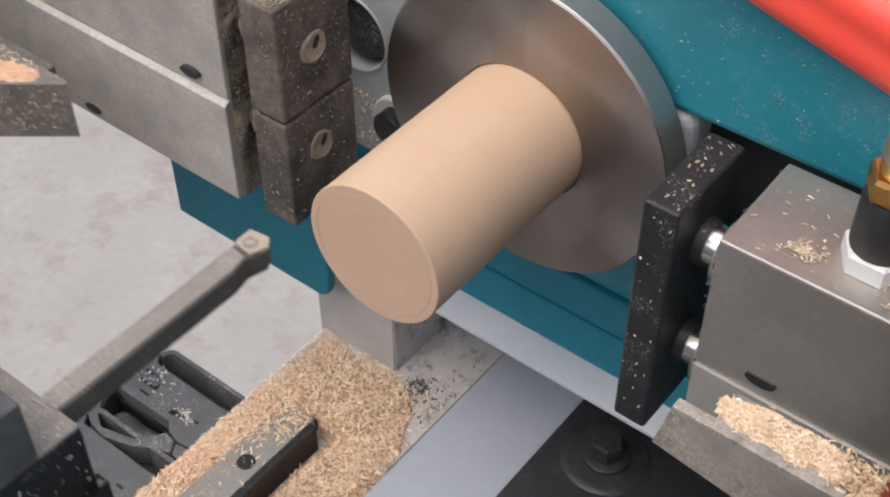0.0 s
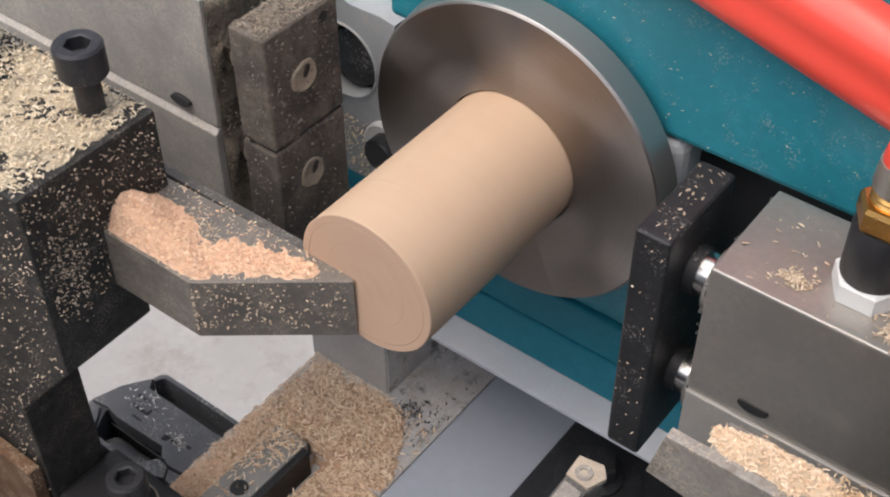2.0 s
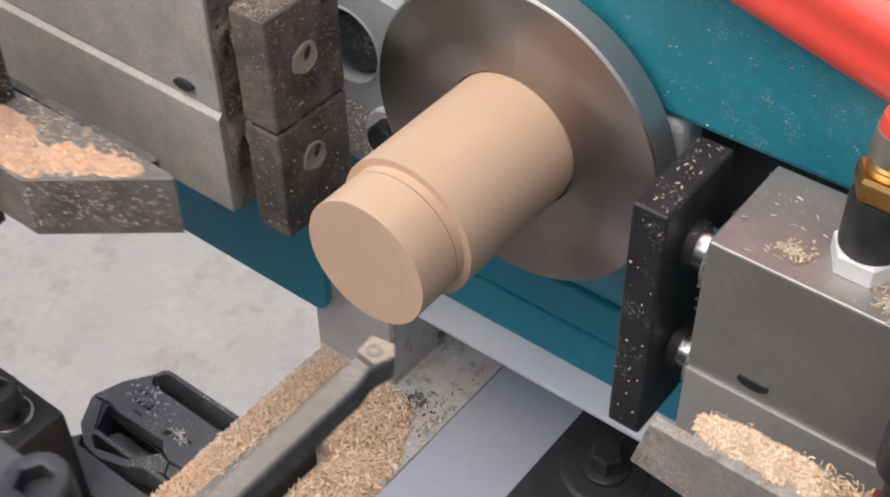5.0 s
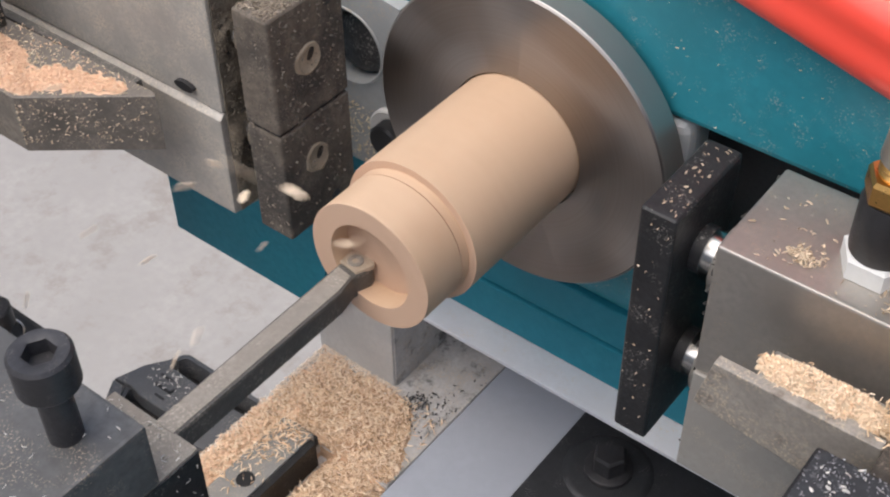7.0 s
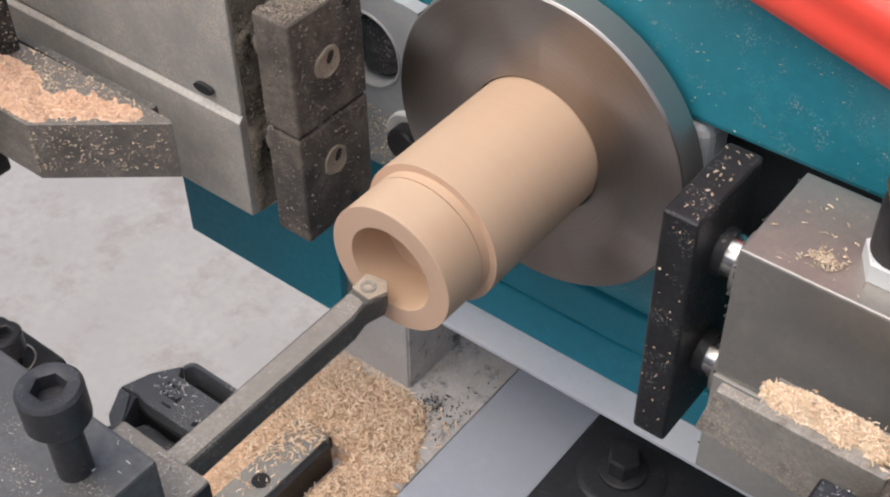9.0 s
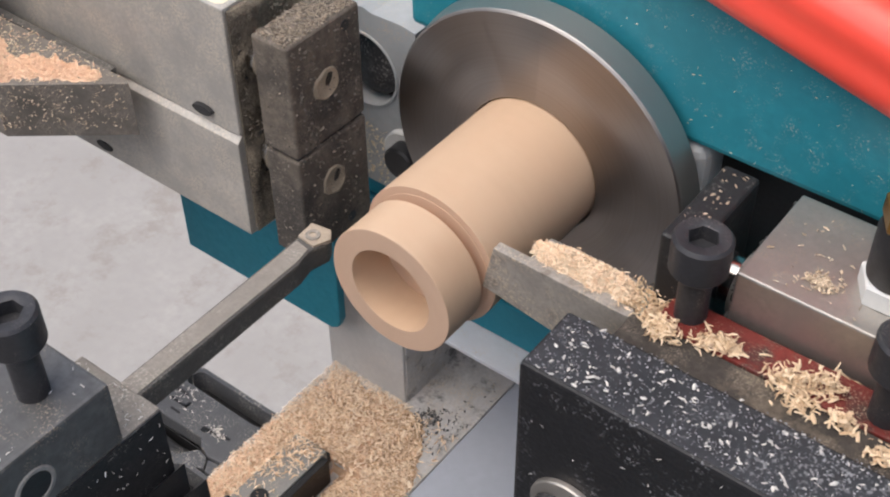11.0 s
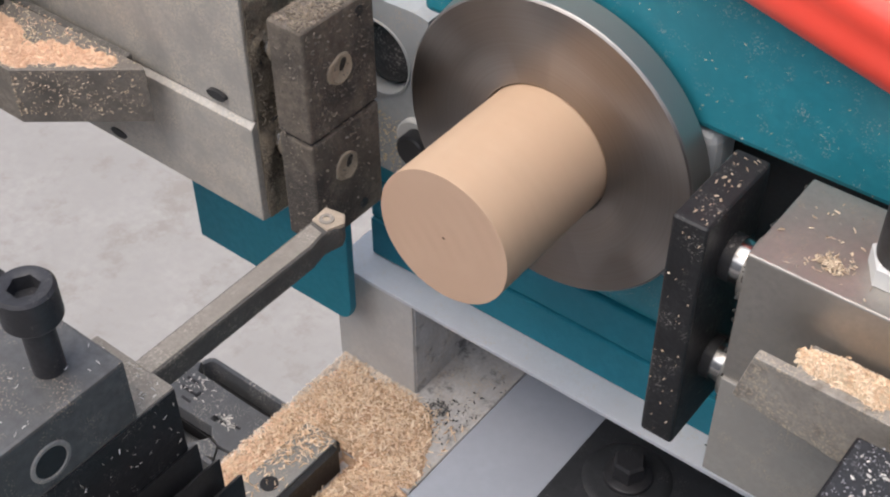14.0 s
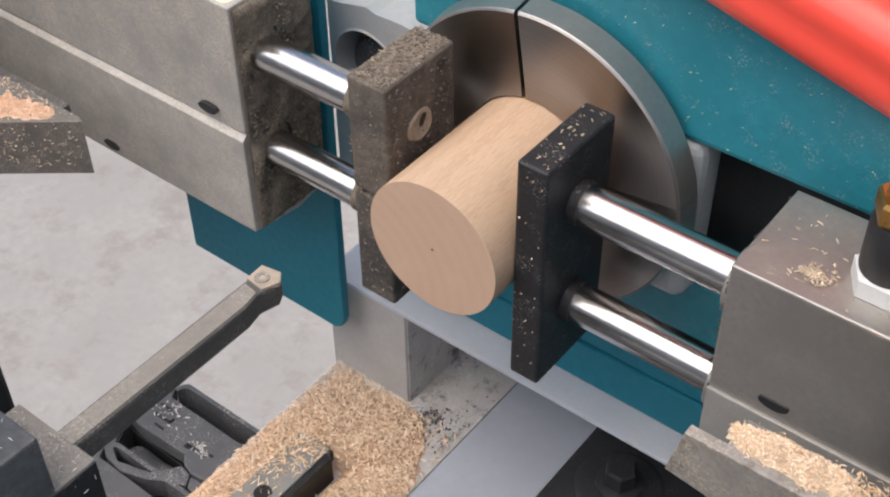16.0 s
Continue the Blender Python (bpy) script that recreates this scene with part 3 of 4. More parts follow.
    chips("chips", 90, spot, "chip_white", ch, "pale chips", (0.6, 2.8), 5, width=(0.25, 0.6))
    return ch


CHAIN = cable_chain()


# ---- pneumatic clamps ----
def clamp_cylinder_left():
    cy = thing("clamp_cylinder", "dusty steel twin-rod clamp cylinder caked at its open end", "pneumatic cylinder", "clamp cylinders")
    part("upper_body", prism_bm([(17.2, -11), (61, -11), (61, 51.5), (17.2, 51.5)], -360, -114.5, 1.0, "x"), "steel_dusty", cy)
    part("lower_body", prism_bm([(15.5, -65.5), (45, -70), (61, -66), (61, -11.4), (18.5, -11.4), (15.5, -14.2)], -360, -114.8, 0.6, "x"), "steel_dusty", cy)
    part("end_cap", box_bm(-115.5, -112.6, 19, 61, -64, 50, 1.2), "end_dust", cy, "end face caked with wood dust")
    for z in (25, -24):
        part("bush", lathe_bm([(8.6, -113), (8.6, -111.9), (11.5, -111.9), (12, -112.6)], (0, 31, z), "x", 40), "holder", cy)
    for x, z in ((-134, -4.2), (-210, -60.5)):
        slot = lathe_bm([(0, 14.9), (4.6, 14.9), (4.6, 17.0), (0, 17.0)], (x, 0, z), "y", 24)
        bmesh.ops.scale(slot, vec=(1.2, 1, 0.5), space=Matrix.Translation((-x * MM, 0, -z * MM)), verts=slot.verts[:])
        part("sensor_slot", slot, "black_plain", cy, "dark scalloped notch")

    def spot(rng):
        z = rng.uniform(-64, 50)
        return -112.3, rng.uniform(20, 60), z

    crust = heap_bm(-64, 50, 18, 61, lambda a, b: 1.2 + 2.6 * noise.noise((a * 0.06, b * 0.08, 7.0)), 60, 26, 1.6, 3.0, 0.0)
    for v in crust.verts:
        v.co = (-0.1126 + v.co.z, v.co.y, v.co.x)
    part("dust_crust", crust, "end_dust", cy, "lumpy crust of caked dust", "stuff")
    chips("caked_dust", 1100, spot, "chip_grey", cy, "caked brown dust", (1.0, 3.0), 12)
    top = part("sawdust_layer", heap_bm(-345, -116, 18, 60.5, lambda x, y: 52.3, 60, 16, 0.5, 4.0, 51.0), "chip_pale", cy, "pale dust on the top", "stuff")
    return cy


clamp_cylinder_left()


def clamp_cylinder_right():
    cy = thing("clamp_cylinder", "clean ground steel twin-rod clamp cylinder with air fitting", "pneumatic cylinder", "clamp cylinders")
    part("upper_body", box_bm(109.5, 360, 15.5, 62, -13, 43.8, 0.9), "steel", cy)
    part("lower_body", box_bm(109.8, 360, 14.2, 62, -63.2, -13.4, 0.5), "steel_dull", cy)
    slot = lathe_bm([(0, 14.7), (5.6, 14.7), (5.6, 17.0), (0, 17.0)], (133.6, 0, -6), "y", 32)
    bmesh.ops.scale(slot, vec=(1, 1, 0.5), space=Matrix.Translation((-133.6 * MM, 0, 6 * MM)), verts=slot.verts[:])
    for v in slot.verts:
        v.co.z = min(v.co.z, -0.0048)
    part("sensor_slot", slot, "black_plain", cy, "dark scalloped notch")
    for z in (25, -24):
        part("bush", lathe_bm([(8.6, 109), (8.6, 106.5), (11.5, 106.5), (12, 108), (12, 109.4)], (0, 31, z), "x", 40), "steel", cy)

    def spot(rng):
        return rng.uniform(112, 200), rng.uniform(17, 61), 44.3

    chips("dust_specks", 110, spot, "chip_tan", cy, "scattered pale specks", (0.4, 2.4), 14, width=(0.08, 0.4))
    chips("dust_clot", 150, lambda rng: (133 + rng.gauss(0, 3), 27 + rng.gauss(0, 2.2), 44.2 + rng.uniform(0, 0.8)), "chip_tan", cy, "small clot of tan dust", (0.5, 2.2), 15, width=(0.2, 0.7))
    chips("dust_clot", 60, lambda rng: (165 + rng.gauss(0, 4), 25 + rng.gauss(0, 4), 44.2 + rng.uniform(0, 0.8)), "chip_tan", cy, "tan shavings beside the fitting", (0.8, 3.4), 16, width=(0.12, 0.4))
    chips("black_crust", 260, lambda rng: (109.3, rng.uniform(16, 60), rng.uniform(-60, 43)), "black_crust", cy, "ragged black crust on the end face", (1.0, 4.0), 17, width=(0.3, 0.8))
    return cy


clamp_cylinder_right()


def air_fitting():
    ft = thing("air_fitting", "black and brass pneumatic push fitting on the clamp cylinder", "air fitting")
    c = (152, 36, 0)
    part("nut", lathe_bm([(0, 44), (11.5, 44), (11.5, 50.5), (10.5, 51.5), (0, 51.5)], c, hexa=True), "white", ft, "white hexagon nut")
    part("body", lathe_bm([(0, 51.5), (9.6, 51.5), (9.9, 53), (9.9, 70), (9.2, 72), (0, 72)], c, seg=40), "black_plain", ft)
    part("side_port", lathe_bm([(0, 152), (6.5, 152), (6.5, 175), (0, 175)], (0, 36, 61), "x", 32), "black_plain", ft)
    part("hexagon", lathe_bm([(0, 72), (9.5, 72), (10.2, 73), (10.2, 79), (9.2, 80.5), (0, 80.5)], c, hexa=True), "brass", ft, "brass hexagon")
    part("thread", lathe_bm([(0, 80.5), (7, 80.5), (7.3, 81.5), (6.6, 82.5), (7.3, 83.5), (6.6, 84.5), (7.2, 85.5), (0, 85.5)], c, seg=32), "brass", ft)
    part("collar", lathe_bm([(0, 85.5), (7.5, 85.5), (7.8, 86.5), (7.2, 95), (0, 95)], c, seg=32), "steel", ft)
    part("release_ring", lathe_bm([(0, 95), (6.6, 95), (6.8, 96), (6.2, 100), (0, 100)], c, seg=32), "red", ft, "red release ring")
    return ft


air_fitting()


def red_guard():
    rg = thing("red_guard", "glossy red folded guard sloping across the headstock", "guard")
    d = Vector((0.97, 0, -0.247))
    a = Vector((-60, 74, 143.5))
    bm = bmesh.new()
    prof = []
    for k in range(25):
        ang = math.pi * (-0.62 + 1.24 * k / 24)
        prof.append((15.5 * math.cos(ang) * 0.8, 16.8 * math.sin(ang)))
    prof[10:15] = [(p[0] - 2.2 * (1 - abs(i - 2) / 3), p[1]) for i, p in enumerate(prof[10:15])]
    prof.append((-14, 0))
    up = Vector((0.247, 0, 0.97))
    out = Vector((0, -1, 0))
    rings = []
    for s in (0, 420):
        rings.append([bm.verts.new((a + d * s + out * p + up * q) * MM) for p, q in prof])
    n = len(prof)
    for i in range(n):
        bm.faces.new((rings[0][i], rings[0][(i + 1) % n], rings[1][(i + 1) % n], rings[1][i]))
    bm.faces.new(rings[0])
    bm.faces.new(rings[1])
    bmesh.ops.recalc_face_normals(bm, faces=bm.faces[:])
    for f in bm.faces:
        f.smooth = len(f.verts) == 4
    part("cover", bm, "red", rg)
    part("bracket", box_bm(150, 420, 60, 99, 30, 52, 1), "black_plain", rg)
    return rg


red_guard()


def jaw(side):
    """A clamp plate with its two guide rods; the origin is the gripping face on the spindle's level."""
    brown = side < 0
    jw = thing("clamp_jaw", "flat brown jaw caked with wood dust on two chrome rods" if brown else "black oxide steel clamp jaw on two chrome rods", "clamp jaw", "clamp jaws")
    t = 18.5 if brown else 13.2
    mat = "jaw_brown" if brown else "black"
    x0, x1 = (-t, 0) if brown else (0, t)
    if brown:
        part("plate", box_bm(x0, x1, 11.5, 53, -1.0, 52, 1.6, 3), mat, jw)
        part("plate", box_bm(x0, x1, 11.5, 53, -57, -2.6, 1.6, 3), mat, jw)
        part("plate_core", box_bm(x0 + 1, x1 - 1.5, 13, 52, -4, 0.5, 0), "black_plain", jw)
        for z in (25.5, -23.5):
            # a countersunk bolt hole packed with dust, its slot open on one side
            cup = lathe_bm([(0, 0.25), (5.0, 0.3), (5.8, 0.8), (6.8, 0.6), (7.6, -1)], (0, 31, z), "x", 36)
            for v in cup.verts:
                v.co.y += 0.0012 * noise.noise((v.co.y * 260, v.co.z * 260, z))
                v.co.z += 0.0012 * noise.noise((v.co.z * 260, v.co.y * 260, z + 9))
            part("bolt_recess", cup, "recess_dust", jw, "dust-filled bolt recess")
            # dark ellipse stands proud, the open slot's shade put into its colour
            slot = lathe_bm([(0, 0.62), (2.0, 0.6), (2.6, -1)], (0, 0, 0), "x", 24)
            bmesh.ops.scale(slot, vec=(1, 0.72, 1.5), verts=slot.verts[:])
            bmesh.ops.rotate(slot, cent=(0, 0, 0), matrix=Matrix.Rotation(radians(-28), 3, "X"), verts=slot.verts[:])
            bmesh.ops.translate(slot, vec=(0, 0.0325, (z + 2.2) * MM), verts=slot.verts[:])
            part("socket", slot, "slot_shade", jw, "dark ellipse for the half-open bolt slot's shade")
        part("pin", lathe_bm([(0, 0.3), (2.4, 0.3), (2.6, -1)], (0, 44, 46), "x", 20), "black_plain", jw)
        part("pin", lathe_bm([(0, 0.3), (2.4, 0.3), (2.6, -1)], (0, 40, -50), "x", 20), "black_plain", jw)
        chips("caked_dust", 900, lambda rng: (rng.uniform(-17.5, -1), rng.uniform(12.5, 52), 52.3), "chip_grey", jw, "dust heaped on the top edge", (0.8, 2.4), 21)
        chips("caked_dust", 520, lambda rng: (0.1, rng.uniform(13, 51), -55 + 105 * rng.random() ** 0.6), "chip_soot", jw, "flecks on the gripping face", (0.4, 1.8), 24, width=(0.3, 0.8))
        chips("caked_dust", 200, lambda rng: (rng.uniform(-17.5, -1), 11.3, rng.uniform(-55, 50)), "chip_soot", jw, "flecks on the edge", (0.4, 1.5), 25, width=(0.3, 0.7))
    else:
        part("plate", box_bm(x0, x1, 10.5, 53, -56, 50.5, 1.8, 3), mat, jw)
        chips("chips", 34, lambda rng: (rng.uniform(1, 12), rng.uniform(12, 52), 50.8), "chip_tan", jw, "pale chips on the top edge", (0.5, 1.9), 22, width=(0.25, 0.6))
        chips("chips", 26, lambda rng: (rng.uniform(1, 12), 10.2, rng.uniform(-54, 48)), "chip_tan", jw, "pale specks", (0.3, 1.4), 23, width=(0.3, 0.7))
    for z in (25, -24):
        r0, r1 = (x0 - 170, x0 - 0.2) if brown else (x1 + 0.2, x1 + 170)
        rod = part("rod", lathe_bm([(0, r0), (8, r0), (8, r1), (0, r1)], (0, 31, z), "x", 48), "chrome", jw, "polished chrome guide rod")
        c0, c1 = (x0 - 13, x0 - 0.1) if brown else (x1 + 0.1, x1 + 4)
        part("rod_flat", lathe_bm([(0, c0), (8.6, c0), (8.6, c1), (0, c1)], (0, 31, z), "x", 40), "end_dust" if brown else "black", rod)
    return jw


JAW_L = jaw(-1)
JAW_R = jaw(1)


# ---- chuck and work ----
def chuck():
    ck = thing("collet_chuck", "turned steel collet chuck disc with two radial slots", "chuck")
    for k in range(4):
        # wide slots stand upright, hairline joints lie level
        w0, w1 = (0.9, 0.12) if k % 2 == 0 else (0.12, 0.9)
        n = 36
        bm = bmesh.new()
        rows = []
        prof = [(30.2, 66), (30.2, 64.2), (31, 64), (66.4, 64), (67.0, 64.5), (67.0, 75.8), (30.2, 75.8)]
        for i in range(n + 1):
            f = i / n
            ring = []
            for r, y in prof:
                g0, g1 = math.degrees(w0 / r), math.degrees(w1 / r)
                a = radians(90 + 90 * k + g0 + (90 - g0 - g1) * f)
                ring.append(bm.verts.new((r * math.cos(a) * MM, y * MM, r * math.sin(a) * MM)))
            rows.append(ring)
        m = len(prof)
        for i in range(n):
            for j in range(m):
                bm.faces.new((rows[i][j], rows[i][(j + 1) % m], rows[i + 1][(j + 1) % m], rows[i + 1][j]))
        bm.faces.new(rows[0])
        bm.faces.new(rows[n])
        bmesh.ops.recalc_face_normals(bm, faces=bm.faces[:])
        for f in bm.faces:
            f.smooth = len(f.verts) == 4
        for e in bm.edges:
            if len(e.link_faces) == 2 and e.link_faces[0].normal.angle(e.link_faces[1].normal, 0) > 0.35:
                e.smooth = False
        seg = part("segment", bm, "chuck", ck)
        arc = bmesh.new()
        prof = [(67.05, 64.6), (67.4, 64.9), (68.9, 75.2), (68.2, 75.9)]
        g0, g1 = math.degrees(w0 / 67), math.degrees(w1 / 67)
        rows = [[arc.verts.new((r * math.cos(a) * MM, y * MM, r * math.sin(a) * MM)) for r, y in prof] for a in (radians(90 + 90 * k + g0 + (90 - g0 - g1) * i / n) for i in range(n + 1))]
        for i in range(n):
            for j in range(3):
                f = arc.faces.new((rows[i][j], rows[i][j + 1], rows[i + 1][j + 1], rows[i + 1][j]))
                f.smooth = True
        arc.normal_update()
        for e in arc.edges:
            if len(e.link_faces) == 2 and e.link_faces[0].normal.angle(e.link_faces[1].normal, 0) > 0.3:
                e.smooth = False
        part("rim", arc, "rim", seg, "satin steel rim")
    part("back_plate", lathe_bm([(0, 72), (66, 72), (66, 76.9), (0, 76.9)], axis="y", seg=96), "black_plain", ck)
    return ck


CHUCK = chuck()


def blank():
    bl = thing("wood_blank", "turned pale beech cylinder held in the chuck", "wood blank")
    part("body", lathe_bm([(0, 0), (0.5, 0.0), (29.42, 0.0), (29.5, 0.1), (29.5, 74), (0, 74)], axis="y", seg=128), "wood", bl)
    part("centre_mark", lathe_bm([(0, -0.12), (0.5, -0.12), (0.7, 0.05)], (0.6, 0, 0.2), "y", 12), "rust", bl, "tiny dark centre pip")
    shell = part("outer_layer", lathe_bm([(26.42, 23.4), (26.42, -23.5), (29.2, -23.5), (29.49, -23.2), (29.49, -0.02)], axis="y", seg=128), "wood", bl, "layer of wood being turned down")
    core = part("bore_core", lathe_bm([(0, -23.5), (17.5, -23.5), (17.5, -19.5), (0, -19.5)], axis="y", seg=96), "wood", bl, "wood inside the bore")
    neck = part("neck", lathe_bm([(0, -4.3), (20.5, -4.3), (20.5, 0.5)], axis="y", seg=96), "wood", bl, "neck left in the parting groove")
    fill = part("groove_layer", lathe_bm([(20.6, -3.9), (26.38, -3.9), (26.38, 0.4)], axis="y", seg=128), "wood", bl, "wood in the parting groove")
    return bl, shell, core, neck, fill


BLANK, SHELL, CORE, NECK, FILL = blank()


def ring():
    rg = thing("turned_ring", "short turned beech ring with a bored hole", "wood ring")
    part("ring_body", lathe_bm([(17.52, -23.4), (17.62, -23.5), (26.2, -23.5), (26.4, -23.3), (26.4, -4.4), (25.9, -4.0), (17.52, -4.0)], axis="y", seg=128, closed=True), "wood", rg)
    return rg


RING = ring()


# ---- tools on their slides ----
def turning_tool():
    """Origin: the cutting tip."""
    tt = thing("turning_tool", "dusty steel turning tool in a black holder heaped with sawdust", "lathe tool")
    part("shank", prism_bm([(0, 0), (-3, 1.6), (-40, 1.0), (-150, -2), (-150, -36.5), (-46, -36)], -28, 0, 0.5), "tool_steel", tt)
    part("insert_screw", lathe_bm([(2.3, 0.05), (2.5, 0.5), (4.2, 0.5), (4.5, 0.05)], (-21, -6.5, 0), seg=28), "tool_steel", tt)
    part("holder", box_bm(-230, -90.5, -67, -3, -10, 36, 1.5), "holder", tt, "black tool holder coated with dust")
    part("lower_jaw", box_bm(-230, -90.8, -67, -23.6, -54, -10.2, 1.2), "holder", tt)
    part("column", prism_bm([(-91.5, -54.2), (-137, -109), (-137, -320), (-230, -320), (-230, -54.2)], -66.5, -36, 1.2, "y"), "holder", tt)
    part("rear_column", box_bm(-240, -205, -120, -67.5, -320, 20, 1.5), "black", tt)
    # dark strip in place of the shadow gap behind the shank
    part("shadow_strip", box_bm(-150, -16, 2.2, 6.5, -26, -2.0, 0.6), "shaded_steel", tt, "dark strip standing in for the shadow gap behind the tool")
    part("rusty_plate", box_bm(-186, -139, -74, -67.5, -320, -150, 1.0), "rust", tt, "rusty brown plate")
    socket_screw("clamp_screw", tt, -108, -17, 36, 66, 9.2)
    socket_screw("clamp_screw", tt, -170, -17, 36, 66, 9.2)
    part("base_block", box_bm(-136.5, -84, -66, -30, -260, -172, 3), "black_plain", tt)
    socket_screw("base_screw", tt, -104, -48, -172, -150, 9)
    part("screw_ring", lathe_bm([(10.5, -172), (11, -170.2), (12, -170.4), (12, -172)], (-104, -48, 0), seg=36), "chrome", tt)
    part("slide_plate", box_bm(-136, -62, -112, -67.2, -260, -181, 2), "black_plain", tt)
    chips("sawdust", 420, lambda rng: (max(-134, min(-64, rng.gauss(-90, 9))), max(-110, min(-68, rng.gauss(-76, 6))), -180.6 + 3 * rng.random()), "chip", tt, "sawdust", (1.5, 4.0), 34)

    def pile(x, y):
        a = 14 * math.exp(-(((x + 83) / 17) ** 2 + ((y + 25) / 10) ** 2)) + 4.5 * math.exp(-(((x + 55) / 12) ** 2 + ((y + 30) / 6) ** 2))
        u, v = (x + 30) * 0.955 + (y + 10.5) * 0.296, (y + 10.5) * 0.955 - (x + 30) * 0.296
        b = 2.0 * math.exp(-((u / 20) ** 4 + (v / 5.0) ** 2))
        n1 = noise.noise((x * 0.25, y * 0.25, 2.0))
        a = max(0.0, a - 0.5 + 0.9 * n1)
        b = max(0.0, b + 0.9 * n1 * math.exp(-((u / 20) ** 4 + (v / 8) ** 2)))
        a = max(a, 1.1 * math.exp(-((y + 22 - 0.3 * (x + 50)) / 9) ** 2 - ((x + 48) / 22) ** 4) + 0.8 * n1)
        lim = min(1.0, max(0.0, (y - max(-35.5, -36 + (x + 46) * 0.78)) / 4)) * min(1.0, max(0.0, (1.0 - y) / 3))
        return -0.6 + (a + b) * lim

    part("sawdust_pile", heap_bm(-91, -12, -36, 2, pile, 80, 44, 0.45, 7.0, -1.5, cut=0.15), "pile_bed", tt, "heap of reddish sawdust", "stuff")

    def on_pile(rng):
        while True:
            x, y = rng.uniform(-90, -14), rng.uniform(-35, 1)
            if pile(x, y) > 0.3 or rng.random() < 0.03 and y > -34 + max(0, (x + 46) * 0.78):
                return x, y, max(0.1, pile(x, y)) + 0.3

    chips("sawdust", 4200, on_pile, "chip_red", tt, "reddish sawdust", (0.8, 2.2), 31)

    def strewn(rng):
        while True:
            x, y = rng.uniform(-89, -6), rng.uniform(-36, 1)
            if y > max(-35.8, -35.5 + (x + 46) * 0.78) and rng.random() < 0.25 + 0.75 * math.exp(-((y + 16) / 9) ** 2 - ((x + 52) / 16) ** 2):
                return x, y, 0.3

    chips("strewn_chips", 420, strewn, "chip_pale", tt, "stray chips round the heap", (0.4, 1.6), 35, width=(0.2, 0.5))
    part("dust_bed", heap_bm(-229, -91.5, -66, -4, lambda x, y: 36.2 + 1.2 * noise.noise((x * 0.06, y * 0.06, 1.0)), 60, 40, 0.7, 9.0, 35), "holder_dust", tt, "pale sawdust on the holder", "stuff")
    chips("sawdust", 3600, lambda rng: (rng.uniform(-200, -92), rng.uniform(-66, -4), 37.0 + rng.uniform(0, 0.8)), "chip_pale", tt, "pale sawdust", (0.7, 2.4), 32, width=(0.2, 0.5))

    def face(rng):
        k = rng.random()
        if k < 0.14:
            return -90.2, max(-65, min(-40, rng.gauss(-54, 5))), max(-34, min(34, rng.gauss(-6, 12)))
        if k < 0.44:
            return -90.2, rng.uniform(-66, -4), rng.uniform(-28, 34)
        if k < 0.62:
            s = rng.random() ** 1.6
            return -46 + 44 * s, -36.3 + 34.5 * s, rng.uniform(-24, -1)
        if k < 0.78:
            return rng.uniform(-137.5, -91), -67.2, rng.uniform(-28, 35)
        z = rng.uniform(-170, -30)
        right = -91.5 if z > -54 else max(-137.5, -91.5 + (z + 54) * 0.827)
        return right - rng.expovariate(0.03) - 0.5, -67.2, z

    chips("specks", 2000, face, "chip_tan", tt, "clinging pale specks", (0.3, 1.3), 33, width=(0.3, 0.8))
    return tt


TURNER = turning_tool()


